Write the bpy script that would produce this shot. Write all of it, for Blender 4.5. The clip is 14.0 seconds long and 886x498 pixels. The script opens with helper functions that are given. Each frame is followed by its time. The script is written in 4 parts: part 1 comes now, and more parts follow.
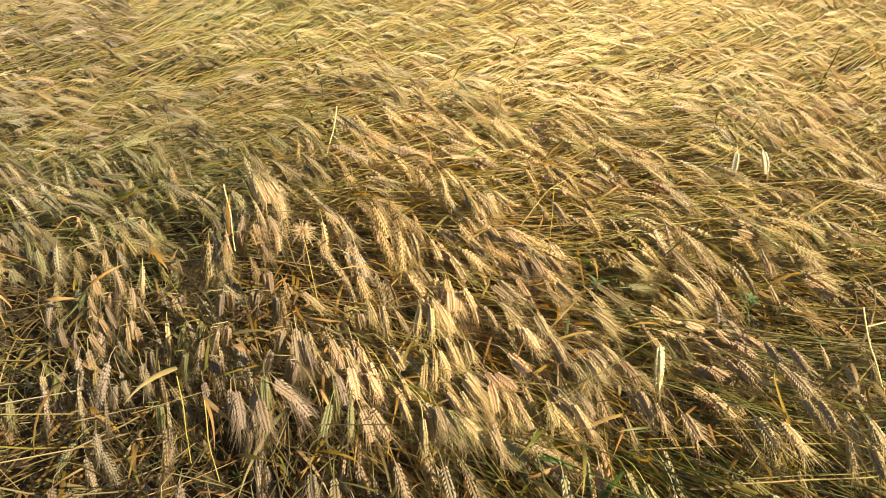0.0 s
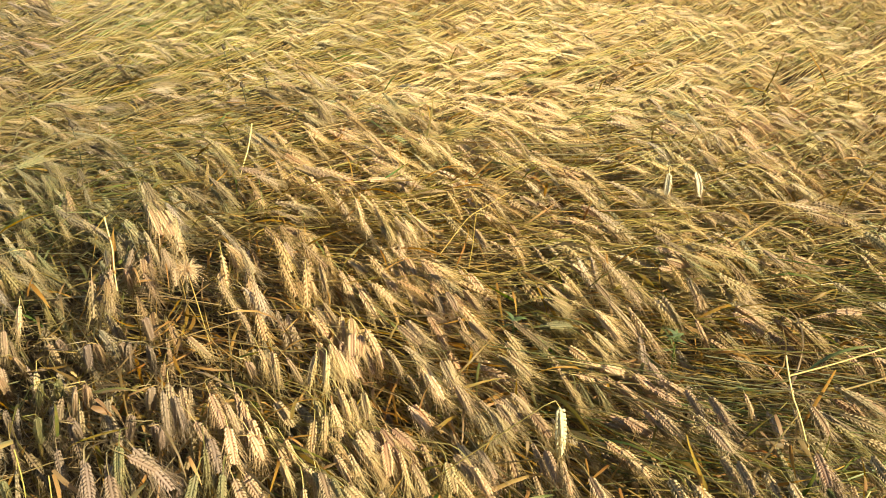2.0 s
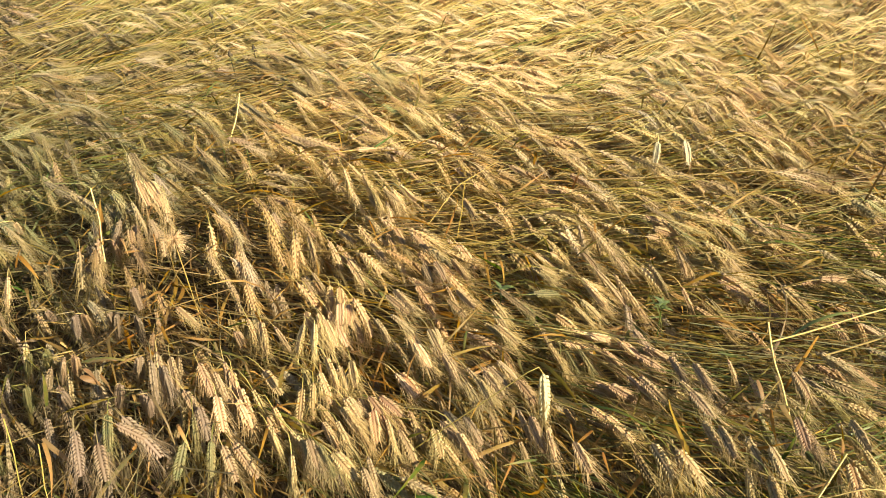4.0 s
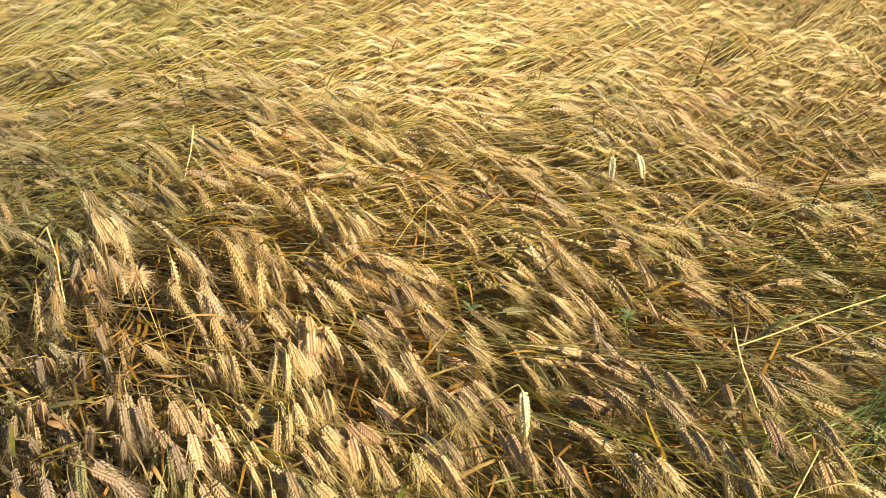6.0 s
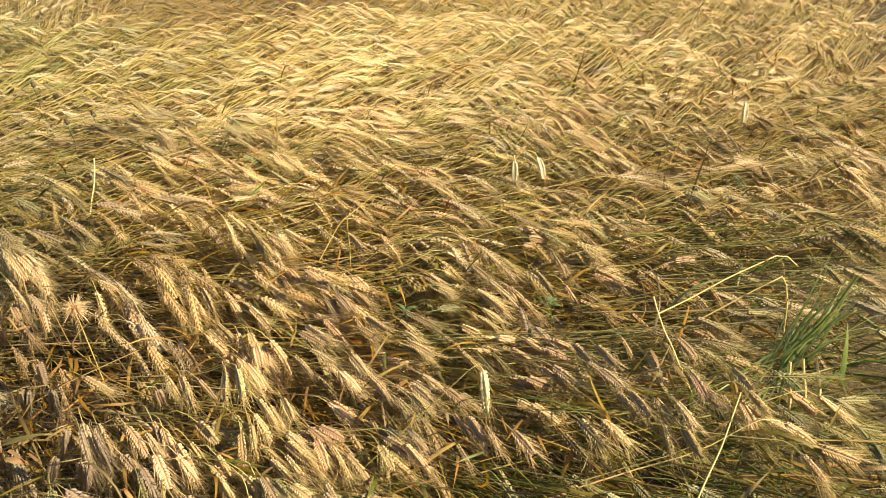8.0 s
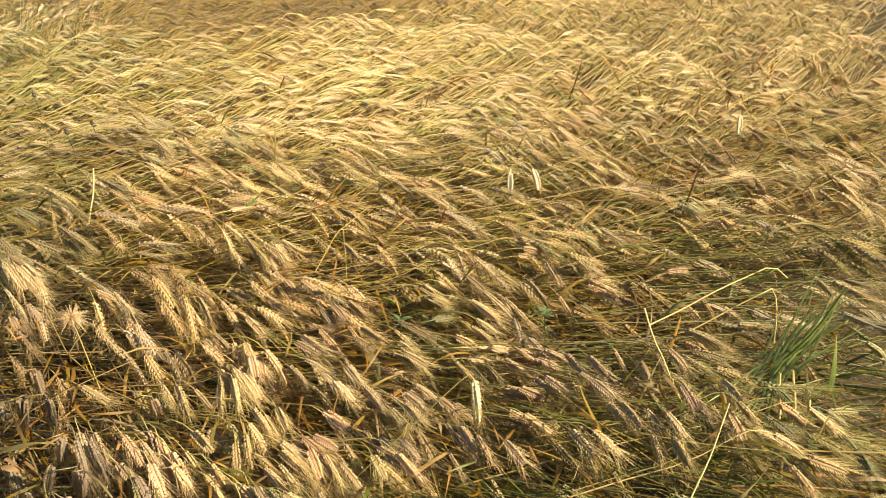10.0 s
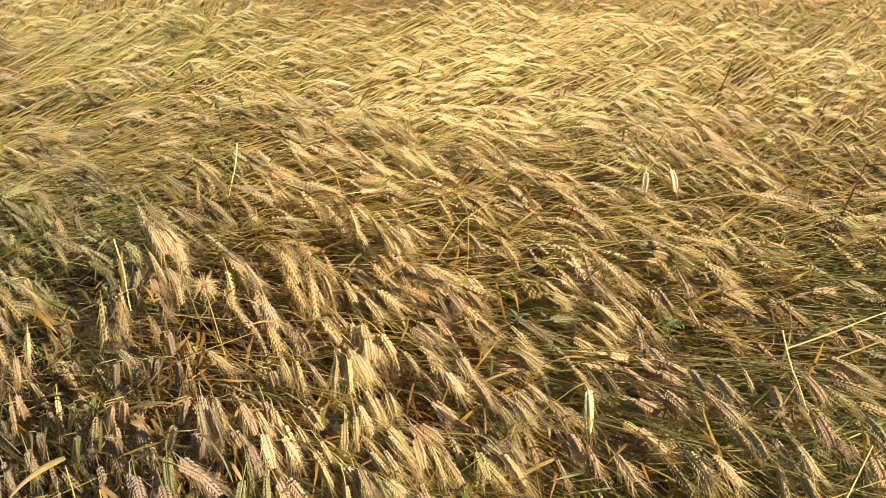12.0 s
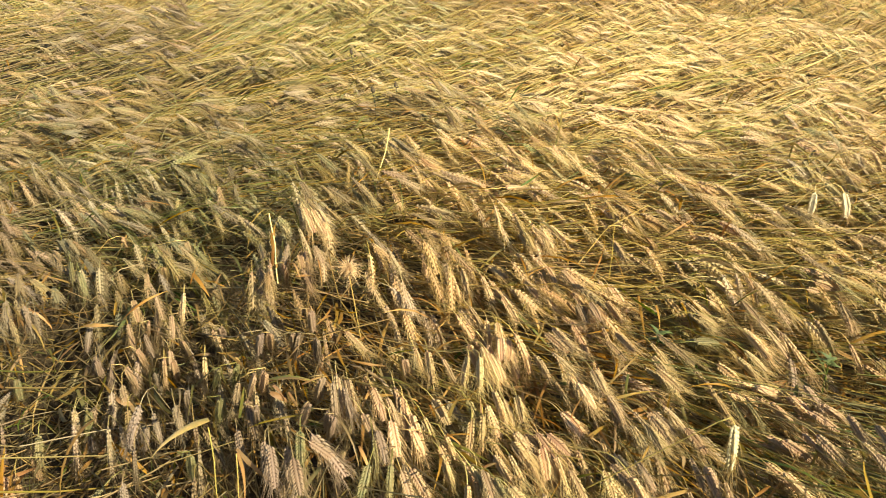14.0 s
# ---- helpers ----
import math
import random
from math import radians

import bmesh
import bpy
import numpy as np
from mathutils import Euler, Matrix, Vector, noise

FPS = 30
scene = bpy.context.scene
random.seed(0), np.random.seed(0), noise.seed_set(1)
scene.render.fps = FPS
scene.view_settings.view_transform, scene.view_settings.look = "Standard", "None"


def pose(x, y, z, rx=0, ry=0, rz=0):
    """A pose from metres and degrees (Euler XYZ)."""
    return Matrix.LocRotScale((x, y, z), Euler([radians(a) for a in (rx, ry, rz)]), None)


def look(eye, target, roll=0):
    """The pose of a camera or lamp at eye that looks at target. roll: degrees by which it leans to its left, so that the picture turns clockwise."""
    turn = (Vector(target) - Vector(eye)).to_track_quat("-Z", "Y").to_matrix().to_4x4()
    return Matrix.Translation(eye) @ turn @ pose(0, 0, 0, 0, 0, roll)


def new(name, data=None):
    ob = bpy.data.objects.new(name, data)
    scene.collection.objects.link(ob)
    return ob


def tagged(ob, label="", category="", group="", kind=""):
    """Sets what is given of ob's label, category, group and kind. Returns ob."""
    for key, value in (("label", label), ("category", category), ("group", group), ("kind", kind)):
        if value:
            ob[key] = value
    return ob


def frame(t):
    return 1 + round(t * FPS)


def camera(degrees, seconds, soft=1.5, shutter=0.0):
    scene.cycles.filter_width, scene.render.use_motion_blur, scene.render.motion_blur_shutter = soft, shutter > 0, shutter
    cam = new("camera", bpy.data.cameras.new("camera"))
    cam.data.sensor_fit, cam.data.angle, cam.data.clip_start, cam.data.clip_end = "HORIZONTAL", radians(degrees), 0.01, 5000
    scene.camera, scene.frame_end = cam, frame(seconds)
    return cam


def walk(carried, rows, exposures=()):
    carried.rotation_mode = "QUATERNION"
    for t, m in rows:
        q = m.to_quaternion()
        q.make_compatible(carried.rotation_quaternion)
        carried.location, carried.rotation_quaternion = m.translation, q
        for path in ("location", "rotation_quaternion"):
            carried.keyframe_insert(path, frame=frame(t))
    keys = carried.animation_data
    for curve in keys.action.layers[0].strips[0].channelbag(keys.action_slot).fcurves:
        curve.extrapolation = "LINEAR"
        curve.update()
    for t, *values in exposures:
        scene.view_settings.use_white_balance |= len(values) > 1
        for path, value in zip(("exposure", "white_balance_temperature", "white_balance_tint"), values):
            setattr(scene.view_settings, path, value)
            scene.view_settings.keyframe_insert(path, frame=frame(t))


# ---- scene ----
cam = camera(60.8, 14.0, soft=1.0, shutter=0.12)
METRES, EYE, TILT, LEAN, TURN = 0.65, 1.25, -27.0, 0.0, 0.0
ROWS = [
    (0.0, 0.0, 0.0, 0.0, 0.0, 0.0, -0.0),
    (0.5, -0.0178, -0.0279, -0.012, -1.9, 0.63, 0.51),
    (1.0, 0.0687, 0.0443, 0.0315, -3.0, 1.09, 0.76),
    (1.5, 0.1901, 0.1609, 0.0907, -3.16, 1.07, 0.78),
    (2.0, 0.2051, 0.1988, 0.1115, -2.44, 0.09, 0.49),
    (4.5, 0.2385, 0.1913, 0.1052, -3.18, -2.17, 1.08),
    (5.0, 0.2453, 0.1942, 0.1018, -4.01, -1.61, 1.6),
    (5.5, 0.2299, 0.1869, 0.1145, -4.95, -1.17, 2.3),
    (6.0, 0.1824, 0.1842, 0.1104, -6.46, -0.63, 3.48),
    (6.5, 0.0861, 0.1697, 0.112, -8.52, -0.04, 4.91),
    (7.0, 0.0231, 0.13, 0.1029, -11.11, 0.38, 6.47),
    (7.5, -0.0115, 0.1006, 0.073, -13.6, 0.45, 7.69),
    (8.0, -0.017, 0.0956, 0.0595, -15.73, 0.26, 8.57),
    (10.5, -0.0038, 0.0614, 0.0646, -15.6, 1.12, 8.24),
    (11.0, -0.0191, 0.0672, 0.0603, -12.88, 1.33, 6.88),
    (11.5, -0.014, 0.0825, 0.0647, -9.4, 1.27, 5.18),
    (12.0, 0.0185, 0.1073, 0.0859, -6.19, 0.95, 3.68),
    (12.5, 0.0514, 0.1272, 0.0899, -3.85, 0.56, 2.73),
    (13.0, 0.0469, 0.1348, 0.0853, -1.81, 0.24, 1.83),
    (13.5, 0.0389, 0.1346, 0.0848, -0.69, 0.07, 1.07),
    (14.0, -0.0203, 0.1447, 0.1127, 3.57, 0.4, -2.29),
]
walk(cam, [(t, pose(0, 0, EYE, TILT, LEAN, TURN) @ pose(METRES * x, METRES * y, METRES * z, 90 + pitch, roll, yaw)) for t, x, y, z, yaw, pitch, roll in ROWS])

# ---- world, sun, exposure ----
SUN_ELEVATION, SUN_AZIMUTH = 31.0, -46.0  # azimuth: degrees from +x towards +y, where the sun stands
scene.view_settings.exposure = 0.9
world = bpy.data.worlds.new("sky")
scene.world = world
world.use_nodes = True
wn = world.node_tree
sky = wn.nodes.new("ShaderNodeTexSky")
sky.sky_type = "NISHITA"
sky.sun_disc = False
sky.sun_elevation = radians(SUN_ELEVATION)
sky.sun_rotation = radians(90 - SUN_AZIMUTH)
wn.links.new(sky.outputs[0], wn.nodes["Background"].inputs[0])
wn.nodes["Background"].inputs[1].default_value = 0.065
sun = new("sun", bpy.data.lights.new("sun", "SUN"))
sun.data.energy, sun.data.angle, sun.data.color = 5.0, radians(0.8), (1.0, 0.875, 0.63)
ca, ce = radians(SUN_AZIMUTH), radians(SUN_ELEVATION)
sun.matrix_basis = look((30 * math.cos(ca) * math.cos(ce), 30 * math.sin(ca) * math.cos(ce), 30 * math.sin(ce)), (0, 0, 0))


# ---- materials ----
class Nodes:
    """Small helper for node materials."""

    def __init__(self, name, roughness=0.6, specular=0.4):
        self.mat = bpy.data.materials.new(name)
        self.mat.use_nodes = True
        self.tree = self.mat.node_tree
        self.bsdf = self.tree.nodes["Principled BSDF"]
        self.bsdf.inputs["Roughness"].default_value = roughness
        self.bsdf.inputs["Specular IOR Level"].default_value = specular

    def add(self, kind):
        return self.tree.nodes.new(kind)

    def link(self, a, b):
        self.tree.links.new(a, b)

    def mix(self, fac, a, b, blend="MIX"):
        n = self.add("ShaderNodeMix")
        n.data_type, n.blend_type = "RGBA", blend
        for sock, v in ((n.inputs[0], fac), (n.inputs[6], a), (n.inputs[7], b)):
            if isinstance(v, (int, float)):
                sock.default_value = v
            elif isinstance(v, tuple):
                sock.default_value = (*v, 1)
            else:
                self.link(v, sock)
        return n.outputs[2]

    def maths(self, op, a, b=0.0):
        n = self.add("ShaderNodeMath")
        n.operation = op
        for sock, v in zip(n.inputs, (a, b)):
            if isinstance(v, (int, float)):
                sock.default_value = v
            else:
                self.link(v, sock)
        return n.outputs[0]

    def span(self, v, a, b, c, d):
        n = self.add("ShaderNodeMapRange")
        self.link(v, n.inputs[0])
        for i, val in enumerate((a, b, c, d)):
            n.inputs[i + 1].default_value = val
        return n.outputs[0]

    def noise(self, scale, detail=3.0, rough=0.6):
        g = self.add("ShaderNodeNewGeometry")
        n = self.add("ShaderNodeTexNoise")
        n.inputs["Scale"].default_value, n.inputs["Detail"].default_value, n.inputs["Roughness"].default_value = scale, detail, rough
        self.link(g.outputs["Position"], n.inputs["Vector"])
        return n.outputs["Fac"]

    def look_values(self):
        """tone, ripeness, place along the piece, greyness of wear and painted shade"""
        a = self.add("ShaderNodeAttribute")
        a.attribute_name = "look"
        s = self.add("ShaderNodeSeparateColor")
        self.link(a.outputs["Color"], s.inputs[0])
        return s.outputs[0], s.outputs[1], s.outputs[2], a.outputs["Alpha"]

    def bump(self, height, strength, distance):
        b = self.add("ShaderNodeBump")
        b.inputs["Strength"].default_value, b.inputs["Distance"].default_value = strength, distance
        self.link(height, b.inputs["Height"])
        self.link(b.outputs[0], self.bsdf.inputs["Normal"])

    def translucent(self, colour, amount):
        t = self.add("ShaderNodeBsdfTranslucent")
        self.link(colour, t.inputs[0])
        m = self.add("ShaderNodeMixShader")
        m.inputs[0].default_value = amount
        self.link(self.bsdf.outputs[0], m.inputs[1])
        self.link(t.outputs[0], m.inputs[2])
        self.link(m.outputs[0], self.tree.nodes["Material Output"].inputs[0])


def plant_material(name, green, pale, ripe_dark, ripe_light, grey, roughness, thin, specular=0.4):
    """Green to ripe by the plant's ripeness, dark to light along the piece, grey for weathering and painted shade."""
    n = Nodes(name, roughness, specular)
    tone, ripeness, along, wear_and_shade = n.look_values()
    fine = n.noise(900, 2)
    blot = n.noise(70, 3)
    young = n.mix(along, green, pale)
    old = n.mix(along, ripe_dark, ripe_light)
    shift = n.maths("ADD", ripeness, n.span(blot, 0.3, 0.7, -0.18, 0.18))
    c = n.mix(n.span(shift, 0.05, 0.95, 0, 1), young, old)
    c = n.mix(wear_and_shade, c, grey)
    value = n.maths("MULTIPLY", n.span(tone, 0, 1, 0.55, 1.3), n.span(fine, 0.25, 0.75, 0.82, 1.15))
    hsv = n.add("ShaderNodeHueSaturation")
    n.link(c, hsv.inputs["Color"])
    n.link(value, hsv.inputs["Value"])
    n.link(n.span(tone, 0, 1, 1.2, 0.92), hsv.inputs["Saturation"])
    n.link(n.span(n.noise(6, 2), 0.3, 0.7, 0.487, 0.513), hsv.inputs["Hue"])
    n.link(hsv.outputs[0], n.bsdf.inputs["Base Color"])
    n.bump(fine, 0.35, 0.0006)
    if thin:
        n.translucent(hsv.outputs[0], thin)
    return n.mat


# last colour of M_EAR: weathered grey, darkened to tone in the left side's shade
M_EAR = plant_material("wheat_ear_husk", (0.13, 0.17, 0.055), (0.30, 0.32, 0.13), (0.32, 0.17, 0.08), (0.86, 0.62, 0.31), (0.30, 0.245, 0.20), 0.55, 0.0)
M_AWN = plant_material("wheat_awn", (0.26, 0.27, 0.09), (0.42, 0.38, 0.16), (0.48, 0.32, 0.13), (0.83, 0.60, 0.265), (0.38, 0.31, 0.25), 0.45, 0.15)
M_STEM = plant_material("wheat_straw", (0.10, 0.17, 0.035), (0.26, 0.30, 0.07), (0.45, 0.245, 0.075), (0.80, 0.59, 0.195), (0.38, 0.30, 0.20), 0.38, 0.0, 0.5)
M_LEAF = plant_material("wheat_leaf", (0.06, 0.12, 0.02), (0.16, 0.24, 0.04), (0.36, 0.165, 0.04), (0.62, 0.37, 0.085), (0.33, 0.245, 0.145), 0.5, 0.35)
M_GRASS = plant_material("green_grass_blade", (0.07, 0.125, 0.025), (0.20, 0.28, 0.05), (0.30, 0.33, 0.06), (0.52, 0.48, 0.11), (0.25, 0.27, 0.16), 0.42, 0.3)


def soil_material():
    n = Nodes("dry_field_soil", 0.95, 0.2)
    big, mid, fine = n.noise(0.5, 3), n.noise(9, 5), n.noise(160, 4)
    c = n.mix(n.span(mid, 0.3, 0.7, 0, 1), (0.045, 0.028, 0.017), (0.11, 0.075, 0.045))
    c = n.mix(n.span(fine, 0.5, 0.75, 0, 0.6), c, (0.30, 0.21, 0.10))
    c = n.mix(n.span(big, 0.35, 0.65, 0, 0.35), c, (0.13, 0.12, 0.05))
    n.link(c, n.bsdf.inputs["Base Color"])
    n.bump(n.maths("ADD", mid, n.maths("MULTIPLY", fine, 0.3)), 0.8, 0.03)
    return n.mat


M_SOIL = soil_material()
M_BLEACHED = plant_material("bleached_husk", (0.45, 0.46, 0.20), (0.70, 0.66, 0.36), (0.62, 0.52, 0.28), (0.88, 0.78, 0.50), (0.6, 0.55, 0.45), 0.5, 0.1)
M_WEED = plant_material("dark_seed_head", (0.05, 0.07, 0.03), (0.08, 0.09, 0.04), (0.09, 0.06, 0.035), (0.14, 0.10, 0.06), (0.12, 0.1, 0.08), 0.8, 0.0)


# ---- how the crop lies: place, heading of the fallen straw, its rise, the droop of the ear (degrees) ----
LIE_NEAR = [
    (-0.60, 0.90, -95, 62, -62), (-0.90, 1.30, -85, 58, -60), (-0.20, 1.00, -76, 36, -46),
    (0.10, 1.20, -62, 18, -29), (0.25, 0.95, -62, 16, -27), (0.60, 1.00, -58, 9, -22),
    (0.90, 0.90, -52, 9, -22), (0.60, 1.30, -50, 9, -24), (1.10, 1.25, -38, 7, -24),
    (0.90, 1.70, -26, 6, -26), (0.30, 1.60, -39, 10, -25), (-0.10, 1.60, -45, 12, -25),
    (-0.40, 1.50, -50, 17, -30), (-0.80, 1.95, -26, 12, -24), (-1.30, 1.80, -32, 14, -24),
]
LIE_FAR = [
    (0.00, 2.20, -18, 10, -28), (0.90, 2.30, -8, 10, -24), (1.70, 1.80, -12, 8, -28),
    (-1.00, 3.00, 5, 12, -14), (0.40, 3.00, 14, 18, -14), (1.70, 3.00, 22, 23, -12),
    (-2.20, 4.00, 4, 8, -10), (0.30, 4.50, 16, 19, -13), (2.50, 4.50, 25, 25, -12),
    (-0.90, 4.20, 32, 26, -15), (0.50, 7.00, 16, 18, -14), (4.00, 3.00, 20, 24, -14), (-0.90, 6.00, 70, 58, 15), (-3.50, 2.50, 0, 12, -16),
]
# place, ripeness, greyness, paleness; greyness holds weathering and, on the left, painted shade
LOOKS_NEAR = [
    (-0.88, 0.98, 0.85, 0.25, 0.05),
    # left rows are greyed and toned down, painting the shade there
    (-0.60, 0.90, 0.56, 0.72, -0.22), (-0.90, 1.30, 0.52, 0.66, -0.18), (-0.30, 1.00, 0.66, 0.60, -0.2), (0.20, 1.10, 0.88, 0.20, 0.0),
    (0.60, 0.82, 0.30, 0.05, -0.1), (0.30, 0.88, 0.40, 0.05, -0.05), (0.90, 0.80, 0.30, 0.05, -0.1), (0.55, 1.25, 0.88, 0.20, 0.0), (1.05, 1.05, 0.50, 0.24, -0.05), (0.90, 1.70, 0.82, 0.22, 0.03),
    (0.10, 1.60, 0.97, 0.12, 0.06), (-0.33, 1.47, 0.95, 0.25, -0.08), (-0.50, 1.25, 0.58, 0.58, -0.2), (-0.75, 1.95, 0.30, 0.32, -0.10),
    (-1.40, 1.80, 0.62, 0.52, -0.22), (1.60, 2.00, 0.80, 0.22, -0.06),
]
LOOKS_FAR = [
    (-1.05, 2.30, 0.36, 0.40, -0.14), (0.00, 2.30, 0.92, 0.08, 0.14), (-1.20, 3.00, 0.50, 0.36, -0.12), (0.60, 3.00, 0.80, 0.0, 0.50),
    # at -1.75, 4.00 a shadow gap is toned into the crop's colour
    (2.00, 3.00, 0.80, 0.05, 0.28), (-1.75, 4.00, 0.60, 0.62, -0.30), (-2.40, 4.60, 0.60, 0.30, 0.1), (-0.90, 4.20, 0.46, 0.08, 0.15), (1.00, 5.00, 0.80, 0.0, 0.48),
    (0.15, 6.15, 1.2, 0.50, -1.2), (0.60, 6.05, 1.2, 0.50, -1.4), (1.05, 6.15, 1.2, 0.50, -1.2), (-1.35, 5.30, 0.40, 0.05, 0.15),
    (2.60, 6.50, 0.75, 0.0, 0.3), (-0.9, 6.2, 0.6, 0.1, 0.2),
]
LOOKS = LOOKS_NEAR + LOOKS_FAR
RIDGE = [(-0.20, 0.80), (-0.32, 1.05), (-0.43, 1.22), (-0.34, 1.45), (-0.48, 1.80)]


def value(v):
    return np.array([float(v)])


def ease(v):
    v = np.clip(v, 0, 1)
    return v * v * (3 - 2 * v)


def canopy(x, y):
    """Height of the fallen crop's top: higher far off, a ridge of piled plants, low ground beside it."""
    h = 0.385 + 0.06 * ease((y - 1.4) / 0.8) + 0.035 * ease((y - 2.5) / 1.0) - 0.055 * ease((-0.42 - x) / 0.22) * ease((3.6 - y) / 1.2)
    near = np.full(len(x), 9.0)
    for (ax, ay), (bx, by) in zip(RIDGE, RIDGE[1:]):
        t = np.clip(((x - ax) * (bx - ax) + (y - ay) * (by - ay)) / ((bx - ax) ** 2 + (by - ay) ** 2), 0, 1)
        near = np.minimum(near, np.hypot(x - ax - t * (bx - ax), y - ay - t * (by - ay)))
    h += 0.075 * np.exp(-(near / 0.14) ** 2)
    h += 0.03 * np.exp(-((x - 0.75) ** 2 + (y - 1.15) ** 2) / 0.03) + 0.03 * np.exp(-((x - 0.62) ** 2 + (y - 1.58) ** 2) / 0.02)
    h -= 0.17 * np.exp(-((x - 0.6) / 0.6) ** 2 - ((y - 6.1) / 0.4) ** 2) + 0.22 * np.exp(-((x - 1.12) ** 2 + (y - 0.72) ** 2) / 0.02)
    h -= 0.16 * np.exp(-((x + 1.45 + 0.25 * (y - 3.8)) / 0.12) ** 2 - ((y - 3.8) / 0.5) ** 2)
    return h + ripple(x, y)



def blend_field(table, x, y, power=3.0):
    """Values of a table (rows x, y, values) at places, by nearness."""
    rows = np.array(table, float)
    d2 = (x[:, None] - rows[:, 0]) ** 2 + (y[:, None] - rows[:, 1]) ** 2 + 0.01
    w = d2 ** (-power / 2)
    return (w @ rows[:, 2:]) / w.sum(1)[:, None]


def ripple(x, y):
    """Uneven top of the fallen crop, in metres."""
    return (0.014 * np.sin(9.7 * y - 4.2 * x + 0.7) + 0.012 * np.sin(16.0 * x + 7.0 * y + 2.0 * np.sin(3.0 * x)) + 0.02 * np.sin(1.7 * x - 2.1 * y + 0.4))


TUFT_RNG = np.random.default_rng(99)
TUFT_AT = np.stack([TUFT_RNG.uniform(-5, 7, 3400), TUFT_RNG.uniform(0, 9, 3400)], axis=1)
TUFT = TUFT_RNG.standard_normal((3400, 5))


def tufts(x, y):
    """Five shared chance values of the tuft that each place belongs to, and the way from its middle."""
    who = np.empty(len(x), int)
    wx, wy = x + 0.03 * np.sin(23 * y), y + 0.03 * np.sin(19 * x)
    for i in range(0, len(x), 2000):
        d = (wx[i:i + 2000, None] - TUFT_AT[:, 0]) ** 2 + (wy[i:i + 2000, None] - TUFT_AT[:, 1]) ** 2
        who[i:i + 2000] = d.argmin(1)
    return TUFT[who], np.stack([x, y], axis=1) - TUFT_AT[who]


def ground_height(x, y):
    return 0.012 * np.sin(3.1 * x + 1.3) * np.cos(2.7 * y) + 0.008 * np.sin(9 * x + 4 * y)


# ---- geometry out of arrays ----
class Heap:
    """Collects vertices, triangles and look values of many pieces for one mesh."""

    def __init__(self):
        self.v, self.f, self.c, self.n = [], [], [], 0

    def put(self, v, f, c):
        v = v.reshape(-1, 3)
        self.v.append(v)
        self.f.append(f.reshape(-1, 3) + self.n)
        self.c.append(c.reshape(-1, 4))
        self.n += len(v)

    def mesh(self, name, material, smooth=True):
        v, f, c = np.concatenate(self.v), np.concatenate(self.f), np.concatenate(self.c)
        me = bpy.data.meshes.new(name)
        me.vertices.add(len(v))
        me.vertices.foreach_set("co", v.astype(np.float32).ravel())
        me.loops.add(3 * len(f))
        me.loops.foreach_set("vertex_index", f.astype(np.int32).ravel())
        me.polygons.add(len(f))
        me.polygons.foreach_set("loop_start", np.arange(0, 3 * len(f), 3, dtype=np.int32))
        me.polygons.foreach_set("use_smooth", np.full(len(f), smooth))
        a = me.attributes.new("look", "FLOAT_COLOR", "POINT")
        a.data.foreach_set("color", c.astype(np.float32).ravel())
        me.materials.append(material)
        me.update(calc_edges=True)
        me.validate()
        return me


def repeated(faces, verts, n):
    """The faces of one template, for n copies of it."""
    return faces[None] + (np.arange(n) * verts)[:, None, None]


def tubes(path, radius, look4, sides=3):
    """Tubes along n paths of k points; look4 is (n, k, 4)."""
    n, k, _ = path.shape
    t = np.gradient(path, axis=1)
    t /= np.linalg.norm(t, axis=2, keepdims=True) + 1e-9
    s = np.cross(t, [0.0, 0.0, 1.0])
    s /= np.linalg.norm(s, axis=2, keepdims=True) + 1e-6
    u = np.cross(s, t)
    ang = np.arange(sides) * 2 * np.pi / sides
    r = np.broadcast_to(radius, (n, k))[:, :, None, None]
    v = path[:, :, None] + r * (np.cos(ang)[:, None] * s[:, :, None] + np.sin(ang)[:, None] * u[:, :, None])
    f = []
    for i in range(k - 1):
        for j in range(sides):
            a, b = i * sides + j, i * sides + (j + 1) % sides
            f += [(a, b, b + sides), (a, b + sides, a + sides)]
    return v, repeated(np.array(f), k * sides, n), np.repeat(look4[:, :, None], sides, axis=2)


def ribbons(path, across, width, look4, fold=0.25):
    """Folded leaf blades along n paths of k points; across is the sideways unit vector at each point."""
    n, k, _ = path.shape
    t = np.gradient(path, axis=1)
    t /= np.linalg.norm(t, axis=2, keepdims=True) + 1e-9
    a = across - (across * t).sum(2, keepdims=True) * t
    a /= np.linalg.norm(a, axis=2, keepdims=True) + 1e-6
    up = np.cross(a, t)
    w = np.broadcast_to(width, (n, k))[:, :, None]
    v = np.stack([path - w * a, path - fold * w * up, path + w * a], axis=2)
    f = []
    for i in range(k - 1):
        for j in range(2):
            p = i * 3 + j
            f += [(p, p + 1, p + 4), (p, p + 4, p + 3)]
    return v, repeated(np.array(f), k * 3, n), np.repeat(look4[:, :, None], 3, axis=2)


